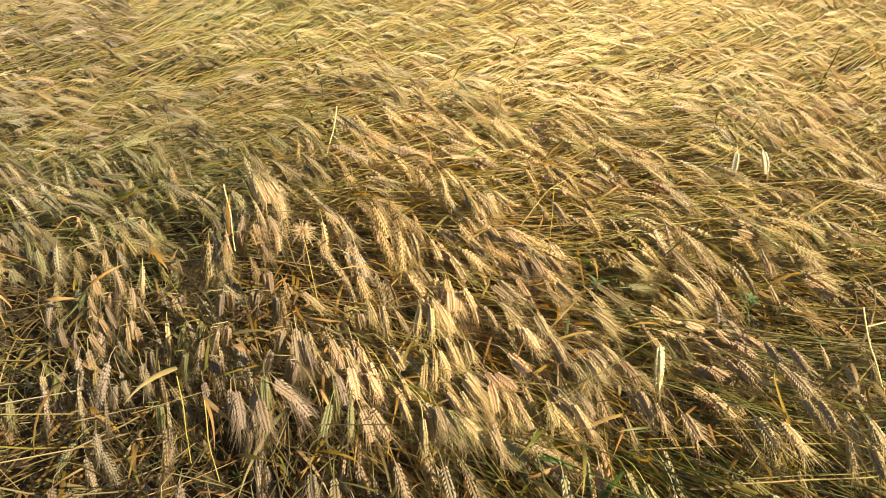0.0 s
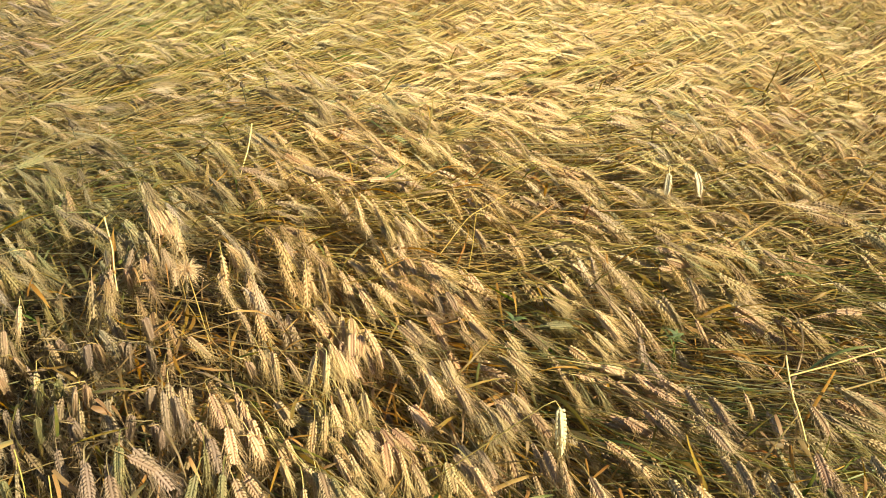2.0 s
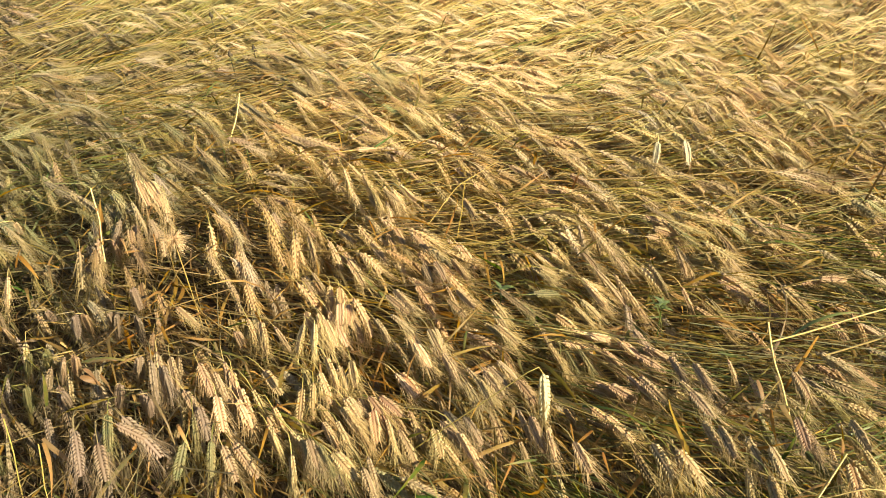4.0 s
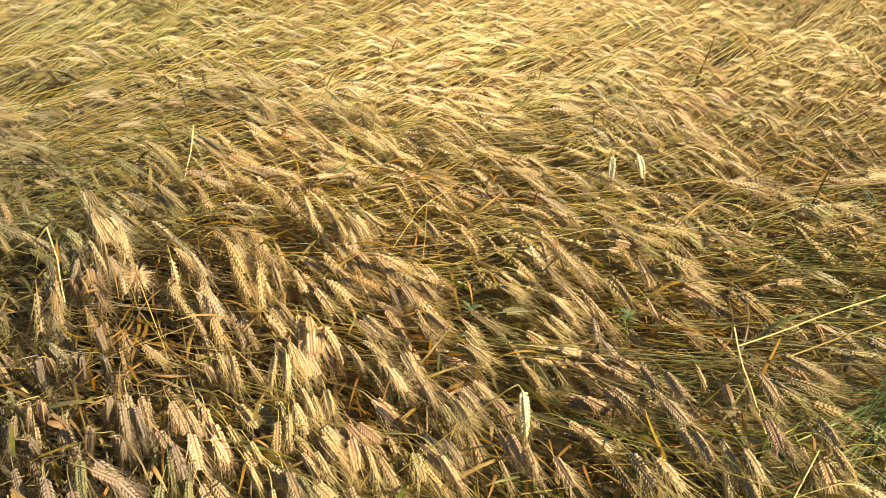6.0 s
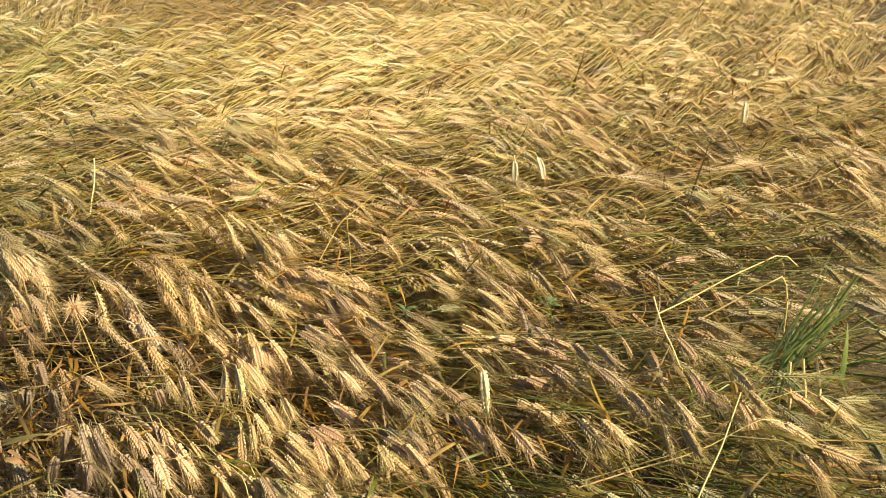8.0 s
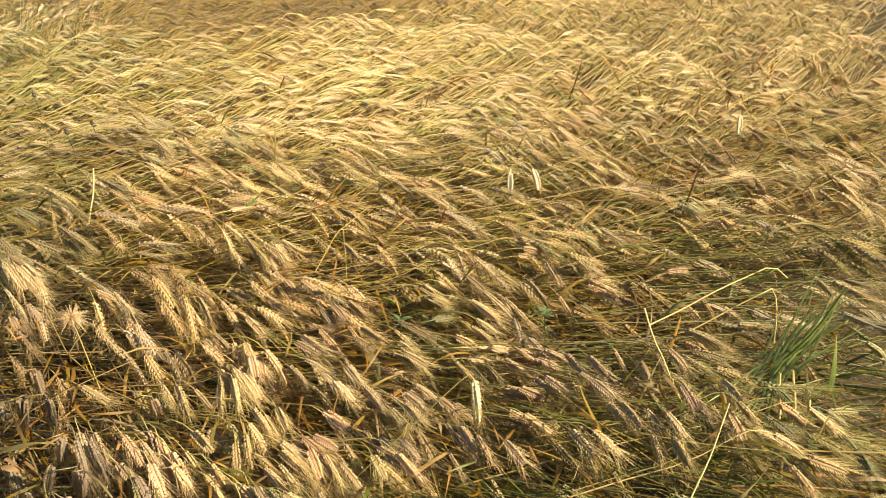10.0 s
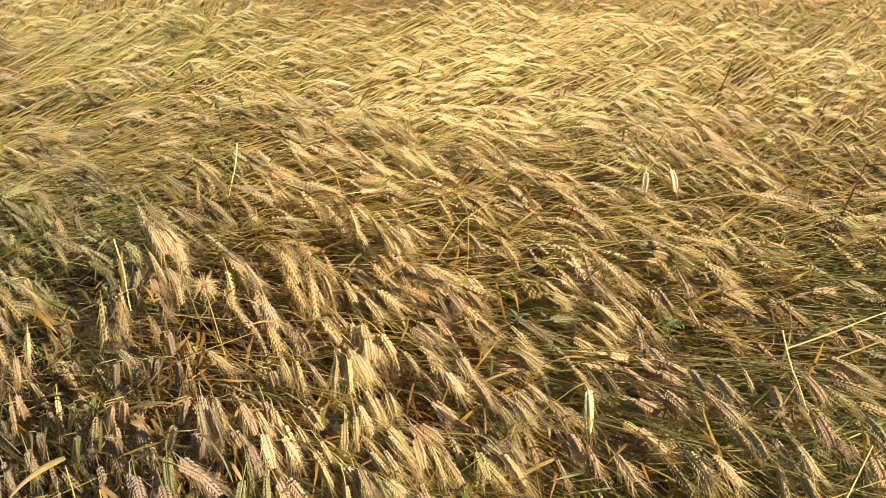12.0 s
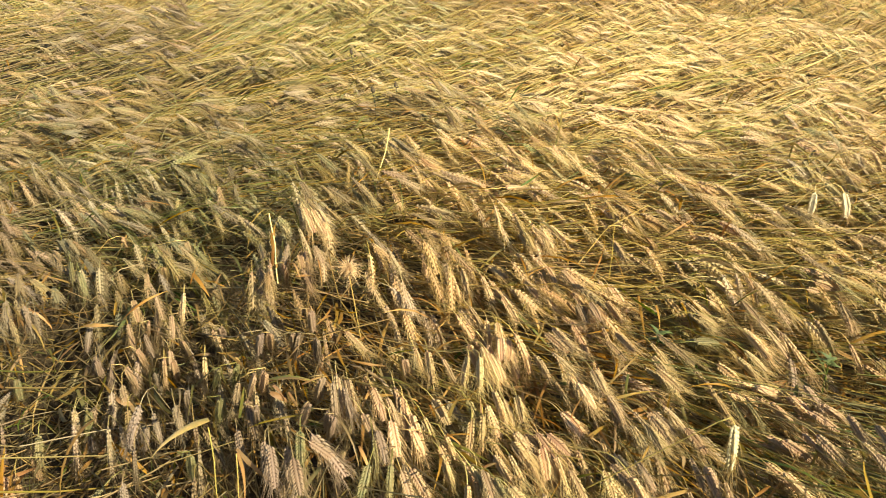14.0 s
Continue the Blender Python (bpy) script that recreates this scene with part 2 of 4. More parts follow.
def ear_template(nodes, florets, rings, seed):
    """Husks of one ear: (place along, sideways, up, along the husk) and faces; sizes in metres but for the place along."""
    rng = np.random.default_rng(seed)
    v, f = [], []
    # the core that the husks sit on
    for q, r in ((0.0, 0.0012), (0.12, 0.0036), (0.55, 0.0042), (0.92, 0.0026)):
        for a in range(4):
            v.append((q, r * math.cos(a * math.pi / 2), r * math.sin(a * math.pi / 2), 0.25))
    for i in range(3):
        for a in range(4):
            b = (a + 1) % 4
            f += [(4 * i + a, 4 * i + b, 4 * i + 4 + b), (4 * i + a, 4 * i + 4 + b, 4 * i + 4 + a)]
    for i in range(nodes):
        side = 1 if i % 2 else -1
        s0 = 0.02 + 0.84 * i / (nodes - 1)
        size = 0.5 + 0.62 * math.sin(math.pi * min(1, 0.2 + 0.76 * i / nodes))
        if nodes < 10:
            size *= 1.25
        for k in range(florets):
            w = (k - (florets - 1) / 2) * 0.0042
            if florets == 1:
                w = 0.0
            fat = 0.0026 if florets > 1 else 0.0034
            length = 0.125 * size * (1 + 0.12 * rng.standard_normal())
            p0 = np.array([s0, side * 0.0016, w * 0.45])
            p1 = np.array([s0 + length, side * 0.0066 * size * (1 + 0.1 * rng.standard_normal()), w * 1.35 * size])
            base = len(v)
            v.append((*p0, 0.0))
            prof = ((0.35, 1.0), (0.72, 0.72)) if rings == 2 else ((0.45, 1.0),)
            for q, r in prof:
                c = p0 + q * (p1 - p0)
                for a in range(4):
                    an = a * math.pi / 2 + 0.6
                    v.append((c[0], c[1] + side * 0.0006 + fat * r * size * math.cos(an), c[2] + fat * r * size * math.sin(an), q))
            v.append((*p1, 1.0))
            for a in range(4):
                b = (a + 1) % 4
                f.append((base, base + 1 + b, base + 1 + a))
                if rings == 2:
                    f += [(base + 1 + a, base + 1 + b, base + 5 + b), (base + 1 + a, base + 5 + b, base + 5 + a)]
                last = base + 1 + 4 * (rings - 1)
                f.append((last + a, last + b, base + 1 + 4 * rings))
    return np.array(v), np.array(f)


def awn_template(count, width, seed):
    rng = np.random.default_rng(seed)
    v, f = [], []
    for i in range(count):
        side = 1 if i % 2 else -1
        s0 = 0.1 + 0.85 * i / (count - 1)
        reach = (0.6 + 0.35 * rng.random()) * (1.0 - 0.2 * s0)
        out = side * (0.003 + 0.019 * rng.random())
        lift = 0.011 * rng.standard_normal()
        p0, p1 = np.array([s0, side * 0.005, 0.2 * lift]), np.array([s0 + reach, side * 0.005 + out, lift])
        base = len(v)
        for a in range(3):
            an = a * 2 * math.pi / 3
            v.append((p0[0], p0[1] + width * math.cos(an), p0[2] + width * math.sin(an), 0.2))
        v.append((*p1, 1.0))
        f += [(base, base + 1, base + 3), (base + 1, base + 2, base + 3), (base + 2, base, base + 3)]
    return np.array(v), np.array(f)


FINE_HUSKS = [ear_template(24, 2, 2, s) for s in range(4)]
HUSKS = [[ear_template(22, 2, 1, s) for s in range(4)], [ear_template(15, 2, 1, 10 + s) for s in range(3)], [ear_template(8, 1, 1, 20 + s) for s in range(3)], [ear_template(3, 1, 1, 30)]]
AWNS = [[awn_template(46, 0.00046, s) for s in range(4)], [awn_template(38, 0.00066, 10 + s) for s in range(3)], [awn_template(18, 0.0014, 20 + s) for s in range(3)], [awn_template(3, 0.0014, 30)]]


def bent(template, p, lo=0, hi=None):
    """Lays a template along the drooping ears of the plants p."""
    s, a, b = template[:, 0], template[:, 1], template[:, 2]
    e0, k = p["neck_tilt"][:, None], p["ear_bend"][:, None]
    e = e0 + k * s
    cut = np.minimum(s, 99)
    h = p["ear_len"][:, None] * (np.sin(e0 + k * cut) - np.sin(e0)) / k
    z = -p["ear_len"][:, None] * (np.cos(e0 + k * cut) - np.cos(e0)) / k
    cf, sf = np.cos(p["ear_head"])[:, None], np.sin(p["ear_head"])[:, None]
    cr, sr = np.cos(p["roll"])[:, None], np.sin(p["roll"])[:, None]
    g = p["girth"][:, None]
    along_side, along_up = g * (a * cr - b * sr), g * (a * sr + b * cr)
    hh, zz = h - np.sin(e) * along_up, z + np.cos(e) * along_up
    return np.stack([p["x"][:, None] + cf * hh - sf * along_side, p["y"][:, None] + sf * hh + cf * along_side, p["z"][:, None] + zz], axis=2)


def looks_of(p, along):
    """Look values for n plants and m places along the piece."""
    n, m = len(p["x"]), len(along)
    c = np.empty((n, m, 4))
    c[:, :, 0], c[:, :, 1], c[:, :, 2], c[:, :, 3] = p["tone"][:, None], p["ripe"][:, None], along[None], p["grey"][:, None]
    return c


def pick(p, mask):
    return {k: v[mask] for k, v in p.items()}


def plants_at(x, y, rng):
    """All numbers of the plants whose ears hang from the places x, y."""
    n = len(x)
    lie = blend_field(LIE_NEAR + LIE_FAR, x, y, 3.5)
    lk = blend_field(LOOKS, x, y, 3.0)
    tuft, off = tufts(x, y)
    p = {}
    p["head"] = np.radians(lie[:, 0] + (13 - 5 * ease((y - 2) / 1.5)) * tuft[:, 0] + 6 * rng.standard_normal(n))
    # ears of a tuft are drawn together and staggered down its lie
    side = -np.sin(p["head"]) * off[:, 0] + np.cos(p["head"]) * off[:, 1]
    p["x"], p["y"] = x + 0.38 * side * np.sin(p["head"]), y - 0.38 * side * np.cos(p["head"])
    ahead = np.cos(p["head"]) * off[:, 0] + np.sin(p["head"]) * off[:, 1]
    p["ear_head"] = p["head"] + np.radians((11 + 14 * ease((-0.2 - x) / 0.3) * ease((1.9 - y) / 0.4)) * rng.standard_normal(n))
    p["rise"] = np.radians(np.clip(lie[:, 1] + 2 + 4 * tuft[:, 1] + 4 * rng.standard_normal(n), 3, 75))
    p["neck_tilt"] = np.radians(np.clip(lie[:, 2] + 9 * tuft[:, 2] + (9 + 7 * ease((-0.2 - x) / 0.3)) * rng.standard_normal(n), -88, 25))
    p["ear_bend"] = np.radians(-14 + 10 * rng.standard_normal(n))
    p["ear_bend"][np.abs(p["ear_bend"]) < 0.02] = -0.03
    p["ear_len"] = np.clip(0.087 - 0.013 * ease((-0.1 - x) / 0.3) * ease((2.2 - y) / 0.6) + 0.012 * rng.standard_normal(n), 0.06, 0.125)
    p["girth"] = np.clip(0.97 + 0.1 * rng.standard_normal(n), 0.8, 1.3)
    p["roll"] = rng.uniform(0, 2 * np.pi, n)
    hump = (0.030 + 0.035 * ease((y - 2.2) / 1.5)) * tuft[:, 3] - 0.25 * np.clip(ahead, -0.12, 0.12) - 2.2 * np.minimum((off ** 2).sum(1), 0.02)
    p["z"] = canopy(p["x"], p["y"]) + 0.03 + hump + 0.018 * rng.standard_normal(n) - 0.04 * (rng.random(n) < 0.15)
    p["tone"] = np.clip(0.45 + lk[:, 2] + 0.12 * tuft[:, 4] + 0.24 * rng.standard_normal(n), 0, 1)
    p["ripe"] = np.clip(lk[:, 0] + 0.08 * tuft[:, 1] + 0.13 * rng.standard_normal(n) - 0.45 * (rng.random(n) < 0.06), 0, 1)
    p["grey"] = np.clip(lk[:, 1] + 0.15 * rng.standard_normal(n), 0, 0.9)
    p["len"] = np.clip(0.55 + 0.12 * ease((y - 2) / 1.5) + 0.13 * rng.standard_normal(n), 0.3, 0.9)
    p["sweep"] = np.radians(12 * rng.standard_normal(n))
    p["sag"] = rng.uniform(0.03, 0.075, n)
    p["lift"] = np.radians(26 - 8 * ease((y - 2.2) / 0.8) + 18 * ease((-0.1 - x) / 0.3) * ease((2.2 - y) / 0.6) + 8 * rng.standard_normal(n))
    return p


STEPS = [np.array([0, .03, .07, .12, .18, .25, .36, .50, .72, 1.0]), np.array([0, .06, .13, .22, .34, .6, 1.0]), np.array([0, .1, .22, .5, 1.0]), np.array([0, .2, 1.0])]


def stem_paths(p, lod):
    """Straw from the ear's neck back to the root."""
    q = STEPS[lod]
    n, k = len(p["x"]), len(q)
    d = q[None] * p["len"][:, None]
    path = np.zeros((n, k, 3))
    path[:, 0] = np.stack([p["x"], p["y"], p["z"]], axis=1)
    for i in range(1, k):
        mid = (d[:, i] + d[:, i - 1]) / 2
        t = np.clip(mid / p["sag"], 0, 1)
        t = t * t * (3 - 2 * t)
        # the neck lifts out of the thatch, then the straw lies flat
        low = np.clip((mid - p["sag"] - 0.04) / 0.10, 0, 1)
        e = p["neck_tilt"] * (1 - t) + (np.maximum(p["rise"], p["lift"]) * (1 - low) + p["rise"] * low) * t
        a = p["ear_head"] * (1 - t) + p["head"] * t + p["sweep"] * mid
        step = (d[:, i] - d[:, i - 1])[:, None]
        path[:, i] = path[:, i - 1] - step * np.stack([np.cos(a) * np.cos(e), np.sin(a) * np.cos(e), np.sin(e)], axis=1)
    path[:, :, 2] = np.maximum(path[:, :, 2], 0.004 + 0.05 * np.minimum(1, path[:, :1, 2]) * (1 - q[None]))
    return path


def leaf_blades(x, y, z, head, rise, curl, length, width, twist, tone, ripe, grey, steps=7):
    """Blades: start, heading, first rise, total curl over the length (radians)."""
    n = len(x)
    s = np.linspace(0, 1, steps)
    path = np.zeros((n, steps, 3))
    path[:, 0] = np.stack([x, y, z], axis=1)
    for i in range(1, steps):
        e = rise + curl * (s[i] - 0.5 / steps) ** 1.3
        a = head + 0.35 * twist * s[i]
        path[:, i] = path[:, i - 1] + (length / (steps - 1))[:, None] * np.stack([np.cos(a) * np.cos(e), np.sin(a) * np.cos(e), np.sin(e)], axis=1)
    path[:, :, 2] = np.maximum(path[:, :, 2], 0.01)
    tw = twist[:, None] * s[None]
    across = np.stack([-np.sin(head)[:, None] * np.cos(tw), np.cos(head)[:, None] * np.cos(tw), np.sin(tw)], axis=2)
    prof = np.clip(np.minimum(0.6 + 2.0 * s, 1.0) * (1 - s ** 1.6) ** 0.8, 0.04, 1)
    look4 = np.empty((n, steps, 4))
    look4[:, :, 0], look4[:, :, 1], look4[:, :, 2], look4[:, :, 3] = tone[:, None], np.clip(ripe[:, None] + 0.25 * (s - 0.4), 0, 1), s[None], grey[:, None]
    return ribbons(path, across, width[:, None] * prof[None], look4)


def flag_leaves(p, rng, lod):
    """One leaf on each straw, near the ear."""
    path = stem_paths(p, lod)
    n, k = len(p["x"]), len(STEPS[lod])
    i = np.minimum(rng.integers(k // 2, max(k - 1, k // 2 + 1), n), k - 2)
    start = path[np.arange(n), i]
    return leaf_blades(start[:, 0], start[:, 1], start[:, 2], p["head"] + rng.normal(0, 0.7, n), rng.normal(0.5, 0.35, n), rng.normal(-1.5, 0.7, n),
                       rng.uniform(0.10, 0.24, n), rng.uniform(0.0020, 0.0048, n), rng.normal(0, 2.6, n),
                       np.clip(rng.normal(0.5, 0.25, n), 0, 1), np.clip(p["ripe"] + rng.normal(-0.12, 0.3, n), 0, 1), np.clip(p["grey"] * 0.8 + rng.normal(0, 0.2, n), 0, 0.9), 7 if lod == 0 else 5)


def scatter(x0, x1, y0, y1, per_m2, rng, keep=None):
    """Jittered places over a rectangle."""
    step = 1 / math.sqrt(per_m2)
    gx, gy = np.meshgrid(np.arange(x0, x1, step), np.arange(y0, y1, step))
    x, y = gx.ravel() + rng.uniform(-0.6, 0.6, gx.size) * step, gy.ravel() + rng.uniform(-0.6, 0.6, gx.size) * step
    if keep is not None:
        m = keep(x, y)
        x, y = x[m], y[m]
    return x, y


def straw_looks(p, lod):
    """The straw stays greener than its ear, near the camera's side of the field."""
    q = dict(p)
    own = np.sin(7919 * p["x"] + 5441 * p["y"])
    q["ripe"] = np.clip(p["ripe"] + 0.14 * own - (0.10 + 0.16 * ease((p["x"] - 0.1) / 0.4) * ease((1.9 - p["y"]) / 0.5)) * ease((3.2 - p["y"]) / 1.0), 0, 1)
    q["tone"] = np.clip(p["tone"] + 0.16 * np.sin(3571 * p["x"] - 4217 * p["y"]) - 0.06 * ease((2.6 - p["y"]) / 0.6), 0, 1)
    return looks_of(q, 1 - STEPS[lod])


def stem_radius(lod):
    return (0.00075 + 0.0008 * STEPS[lod]) * (1.0, 1.15, 1.8, 2.4)[lod]


def part(name, mesh, parent, label=""):
    ob = new(name, mesh)
    ob.parent = parent
    if label:
        ob["label"] = label
    return ob


# ---- ground ----
def build_ground():
    near = np.linspace(-9, 9, 91)
    far = np.array([12, 18, 30, 60, 120, 300, 900, 2500.0])
    ax = np.concatenate([-far[::-1], near, far])
    gx, gy = np.meshgrid(ax, ax)
    z = ground_height(gx, gy) * (np.hypot(gx, gy) < 12)
    v = np.stack([gx, gy, z], axis=2).reshape(-1, 3)
    m = len(ax)
    i = (np.arange(m - 1)[:, None] * m + np.arange(m - 1)).ravel()
    h = Heap()
    h.put(v, np.concatenate([np.stack([i, i + 1, i + m + 1], 1), np.stack([i, i + m + 1, i + m], 1)]), np.zeros((len(v), 4)))
    return tagged(new("ground", h.mesh("ground", M_SOIL)), "dry brown field soil under the fallen crop", "ground", kind="structure")


build_ground()
rng = np.random.default_rng(7)


# ---- wheat: nearest plants one by one, the rest as one crop ----
def wheat_plant(p, i, rng):
    """One plant out of p, with straw, ear and awns, and a leaf."""
    q = {k: v[i:i + 1] for k, v in p.items()}
    path = stem_paths(q, 0)
    root = Vector(path[0, -1])
    thing = new("wheat_plant")
    thing.empty_display_size = 0.02
    thing.location = root
    shift = np.array(root)

    def piece(name, material, parent, v, f, c):
        h = Heap()
        h.put(v - shift, f, c)
        return part(name, h.mesh(name, material), parent)

    piece("stem", M_STEM, thing, *tubes(path, stem_radius(0), straw_looks(q, 0), 5))
    var = i % 4
    t, f = FINE_HUSKS[var]
    ear = piece("ear", M_EAR, thing, bent(t, q), f, looks_of(q, t[:, 3]))
    t, f = AWNS[0][var]
    piece("beard", M_AWN, ear, bent(t, q), f, looks_of(q, t[:, 3]))
    if i % 3 != 0:
        piece("leaf", M_LEAF, thing, *flag_leaves(q, rng, 0))
    ripe, grey = q["ripe"][0], q["grey"][0]
    tint = "greenish half-ripe" if ripe < 0.5 else "weathered, shade-toned grey-brown" if grey > 0.38 else "golden ripe" if ripe > 0.8 else "yellow ripening"
    hang = "hanging down" if q["neck_tilt"][0] < -0.8 else "drooping" if q["neck_tilt"][0] < -0.4 else "lying almost flat"
    return tagged(thing, f"{tint} wheat plant, bearded ear {hang} from fallen straw", "wheat plant", "wheat plants of the field")


class Crop:
    """The uncounted rest of the wheat as one thing."""

    def __init__(self):
        self.stems, self.ears, self.awns, self.leaves = Heap(), Heap(), Heap(), Heap()

    def add(self, p, lod, rng, leaf_share):
        path = stem_paths(p, lod)
        self.stems.put(*tubes(path, stem_radius(lod), straw_looks(p, lod), 3))
        n = len(p["x"])
        kind = rng.integers(0, len(HUSKS[lod]), n)
        for j in range(len(HUSKS[lod])):
            q = pick(p, kind == j)
            for heap, (t, f) in ((self.ears, HUSKS[lod][j]), (self.awns, AWNS[lod][j])):
                heap.put(bent(t, q), repeated(f, len(t), len(q["x"])), looks_of(q, (0.0, 0.35, 0.65, 0.65)[lod] + (1.0, 0.65, 0.35, 0.35)[lod] * t[:, 3]))
        q = pick(p, rng.random(n) < leaf_share)
        self.leaves.put(*flag_leaves(q, rng, lod))

    def build(self):
        thing = new("wheat_crop")
        tagged(thing, "wind-flattened ripe bearded wheat covering the whole field", "wheat", kind="stuff")
        for name, heap, mat in (("stems", self.stems, M_STEM), ("ears", self.ears, M_EAR), ("beards", self.awns, M_AWN), ("leaves", self.leaves, M_LEAF)):
            tagged(part(name, heap.mesh(name, mat), thing), kind="stuff")
        return thing


def near_zone(x, y):
    return (x > -1.25) & (x < 1.35) & (y > 0.55) & (y < 1.55)


def mid_width(x, y):
    return (x < 0.35 + 1.02 * y) & (x > -0.3 - 0.75 * y)


def in_mid(x, y):
    return ~near_zone(x, y) & mid_width(x, y)


def in_far(x, y):
    return np.abs(x - 0.8) < 0.3 + 0.76 * y


# hollows where few ears stand (place, reach)
HOLLOWS = [
    (-0.37, 1.96, 0.10, 0.09), (0.90, 1.59, 0.12, 0.07), (0.81, 2.14, 0.12, 0.08), (0.36, 1.33, 0.045, 0.05),
    (0.10, 1.28, 0.05, 0.05), (0.74, 1.28, 0.06, 0.05), (-0.07, 2.38, 0.10, 0.10), (1.06, 3.36, 0.07, 0.08), (0.59, 2.05, 0.06, 0.05),
]
# ears that stand out of the rest: neck, heading and droop of the ear (degrees), its length (mm), kind
HOLLOW_EARS = [
    (-0.343, 1.008, -70, -35, 72, "grey"), (-0.297, 0.976, -66, -35, 59, "grey"), (-0.281, 1.008, 21, -50, 78, "grey"),
    (-0.293, 1.166, 123, -60, 92, "grey"), (-0.277, 1.171, -75, -47, 81, "grey"), (-0.259, 1.17, -64, -35, 58, "grey"),
    (-0.265, 1.083, 114, -60, 92, "grey"), (-0.298, 1.09, 132, -57, 92, "grey"), (-0.217, 1.216, -55, -35, 69, "tan"),
    (-0.219, 1.13, -32, -51, 60, "tan"), (-0.192, 1.106, -64, -35, 60, "grey"), (-0.179, 1.238, -67, -45, 109, "tan"),
    (-0.143, 1.18, -58, -43, 85, "cream"), (-0.299, 1.029, -79, -35, 56, "green"), (-0.189, 1.012, -109, -51, 57, "green"),
    (-0.194, 1.082, -74, -35, 60, "green"), (-0.159, 1.043, -90, -51, 62, "green"), (-0.405, 1.149, 136, -59, 92, "tan"),
    (-0.425, 1.258, 123, -54, 92, "grey"), (-0.356, 1.262, 124, -58, 92, "grey"),
]
SLOPE_EARS = [
    (-0.326, 1.268, 108, -58, 92, "grey"), (-0.106, 1.213, -22, -51, 57, "gold"), (-0.119, 1.173, -40, -51, 49, "gold"),
    (-0.083, 1.095, -50, -51, 73, "gold"), (-0.079, 1.131, -46, -51, 54, "gold"), (-0.035, 1.026, -82, -51, 65, "gold"),
    (-0.033, 1.065, -25, -51, 54, "gold"), (-0.015, 1.178, -89, -35, 69, "gold"), (-0.129, 1.051, -29, -51, 77, "tan"),
    (-0.143, 1.039, -52, -51, 67, "tan"), (-0.099, 1.315, -31, -51, 62, "tan"), (-0.155, 1.348, -57, -35, 58, "gold"),
    (-0.128, 1.336, -73, -35, 70, "gold"), (-0.17, 1.313, 87, -58, 92, "tan"), (-0.485, 1.194, 131, -51, 91, "green"),
    (-0.257, 1.081, 115, -58, 92, "grey"), (-0.188, 1.206, -56, -35, 47, "tan"), (-0.123, 1.138, 98, -60, 92, "rosy"),
]
FRONT_EARS = [
    (-0.026, 1.326, -86, -13, 74, "cream"), (-0.011, 1.349, -66, -13, 76, "cream"), (0.002, 1.241, -67, -13, 74, "cream"),
    (0.015, 1.419, -87, -13, 55, "cream"), (0.045, 1.248, -78, -13, 59, "gold"), (0.116, 1.376, -38, -13, 56, "tan"),
    (0.162, 1.295, -64, -13, 67, "cream"), (0.189, 1.323, -69, -13, 67, "tan"), (0.212, 1.259, -65, -13, 71, "tan"),
    (0.126, 1.228, -53, -13, 59, "cream"), (0.087, 1.133, -81, -13, 67, "cream"), (0.112, 1.116, -75, -13, 73, "cream"),
    (0.131, 1.09, -62, -18, 78, "rosy"), (0.149, 1.138, -65, -29, 79, "rosy"), (0.098, 1.17, -46, -13, 43, "rosy"),
    (0.036, 1.126, -54, -13, 55, "gold"), (0.039, 1.147, -56, -13, 49, "gold"), (0.031, 1.092, -63, -13, 55, "gold"),
    (0.029, 1.015, -48, -13, 58, "gold"), (0.078, 0.981, -68, -13, 47, "tan"),
]
MIDDLE_EARS = [
    (0.227, 1.07, -55, -29, 80, "cream"), (0.24, 1.101, -61, -13, 60, "tan"), (0.201, 1.102, -47, -13, 36, "tan"),
    (0.189, 1.089, -79, -13, 41, "gold"), (0.254, 1.219, -56, -13, 73, "tan"), (0.283, 1.211, -57, -13, 66, "tan"),
    (0.312, 1.249, -51, -13, 66, "tan"), (0.347, 1.082, -74, -13, 57, "tan"), (0.404, 1.011, -72, -13, 41, "cream"),
    (0.32, 1.36, -47, -13, 67, "gold"), (0.474, 1.283, -70, -13, 53, "green"), (0.471, 1.337, 5, -16, 78, "cream"),
    (-0.022, 1.363, -69, -13, 62, "cream"), (0.079, 1.166, -56, -13, 44, "rosy"), (-0.011, 1.052, -70, -13, 40, "tan"),
    (0.008, 1.034, -61, -13, 49, "green"), (0.271, 1.189, -66, -13, 61, "rosy"), (0.341, 1.196, -59, -13, 58, "rosy"),
]
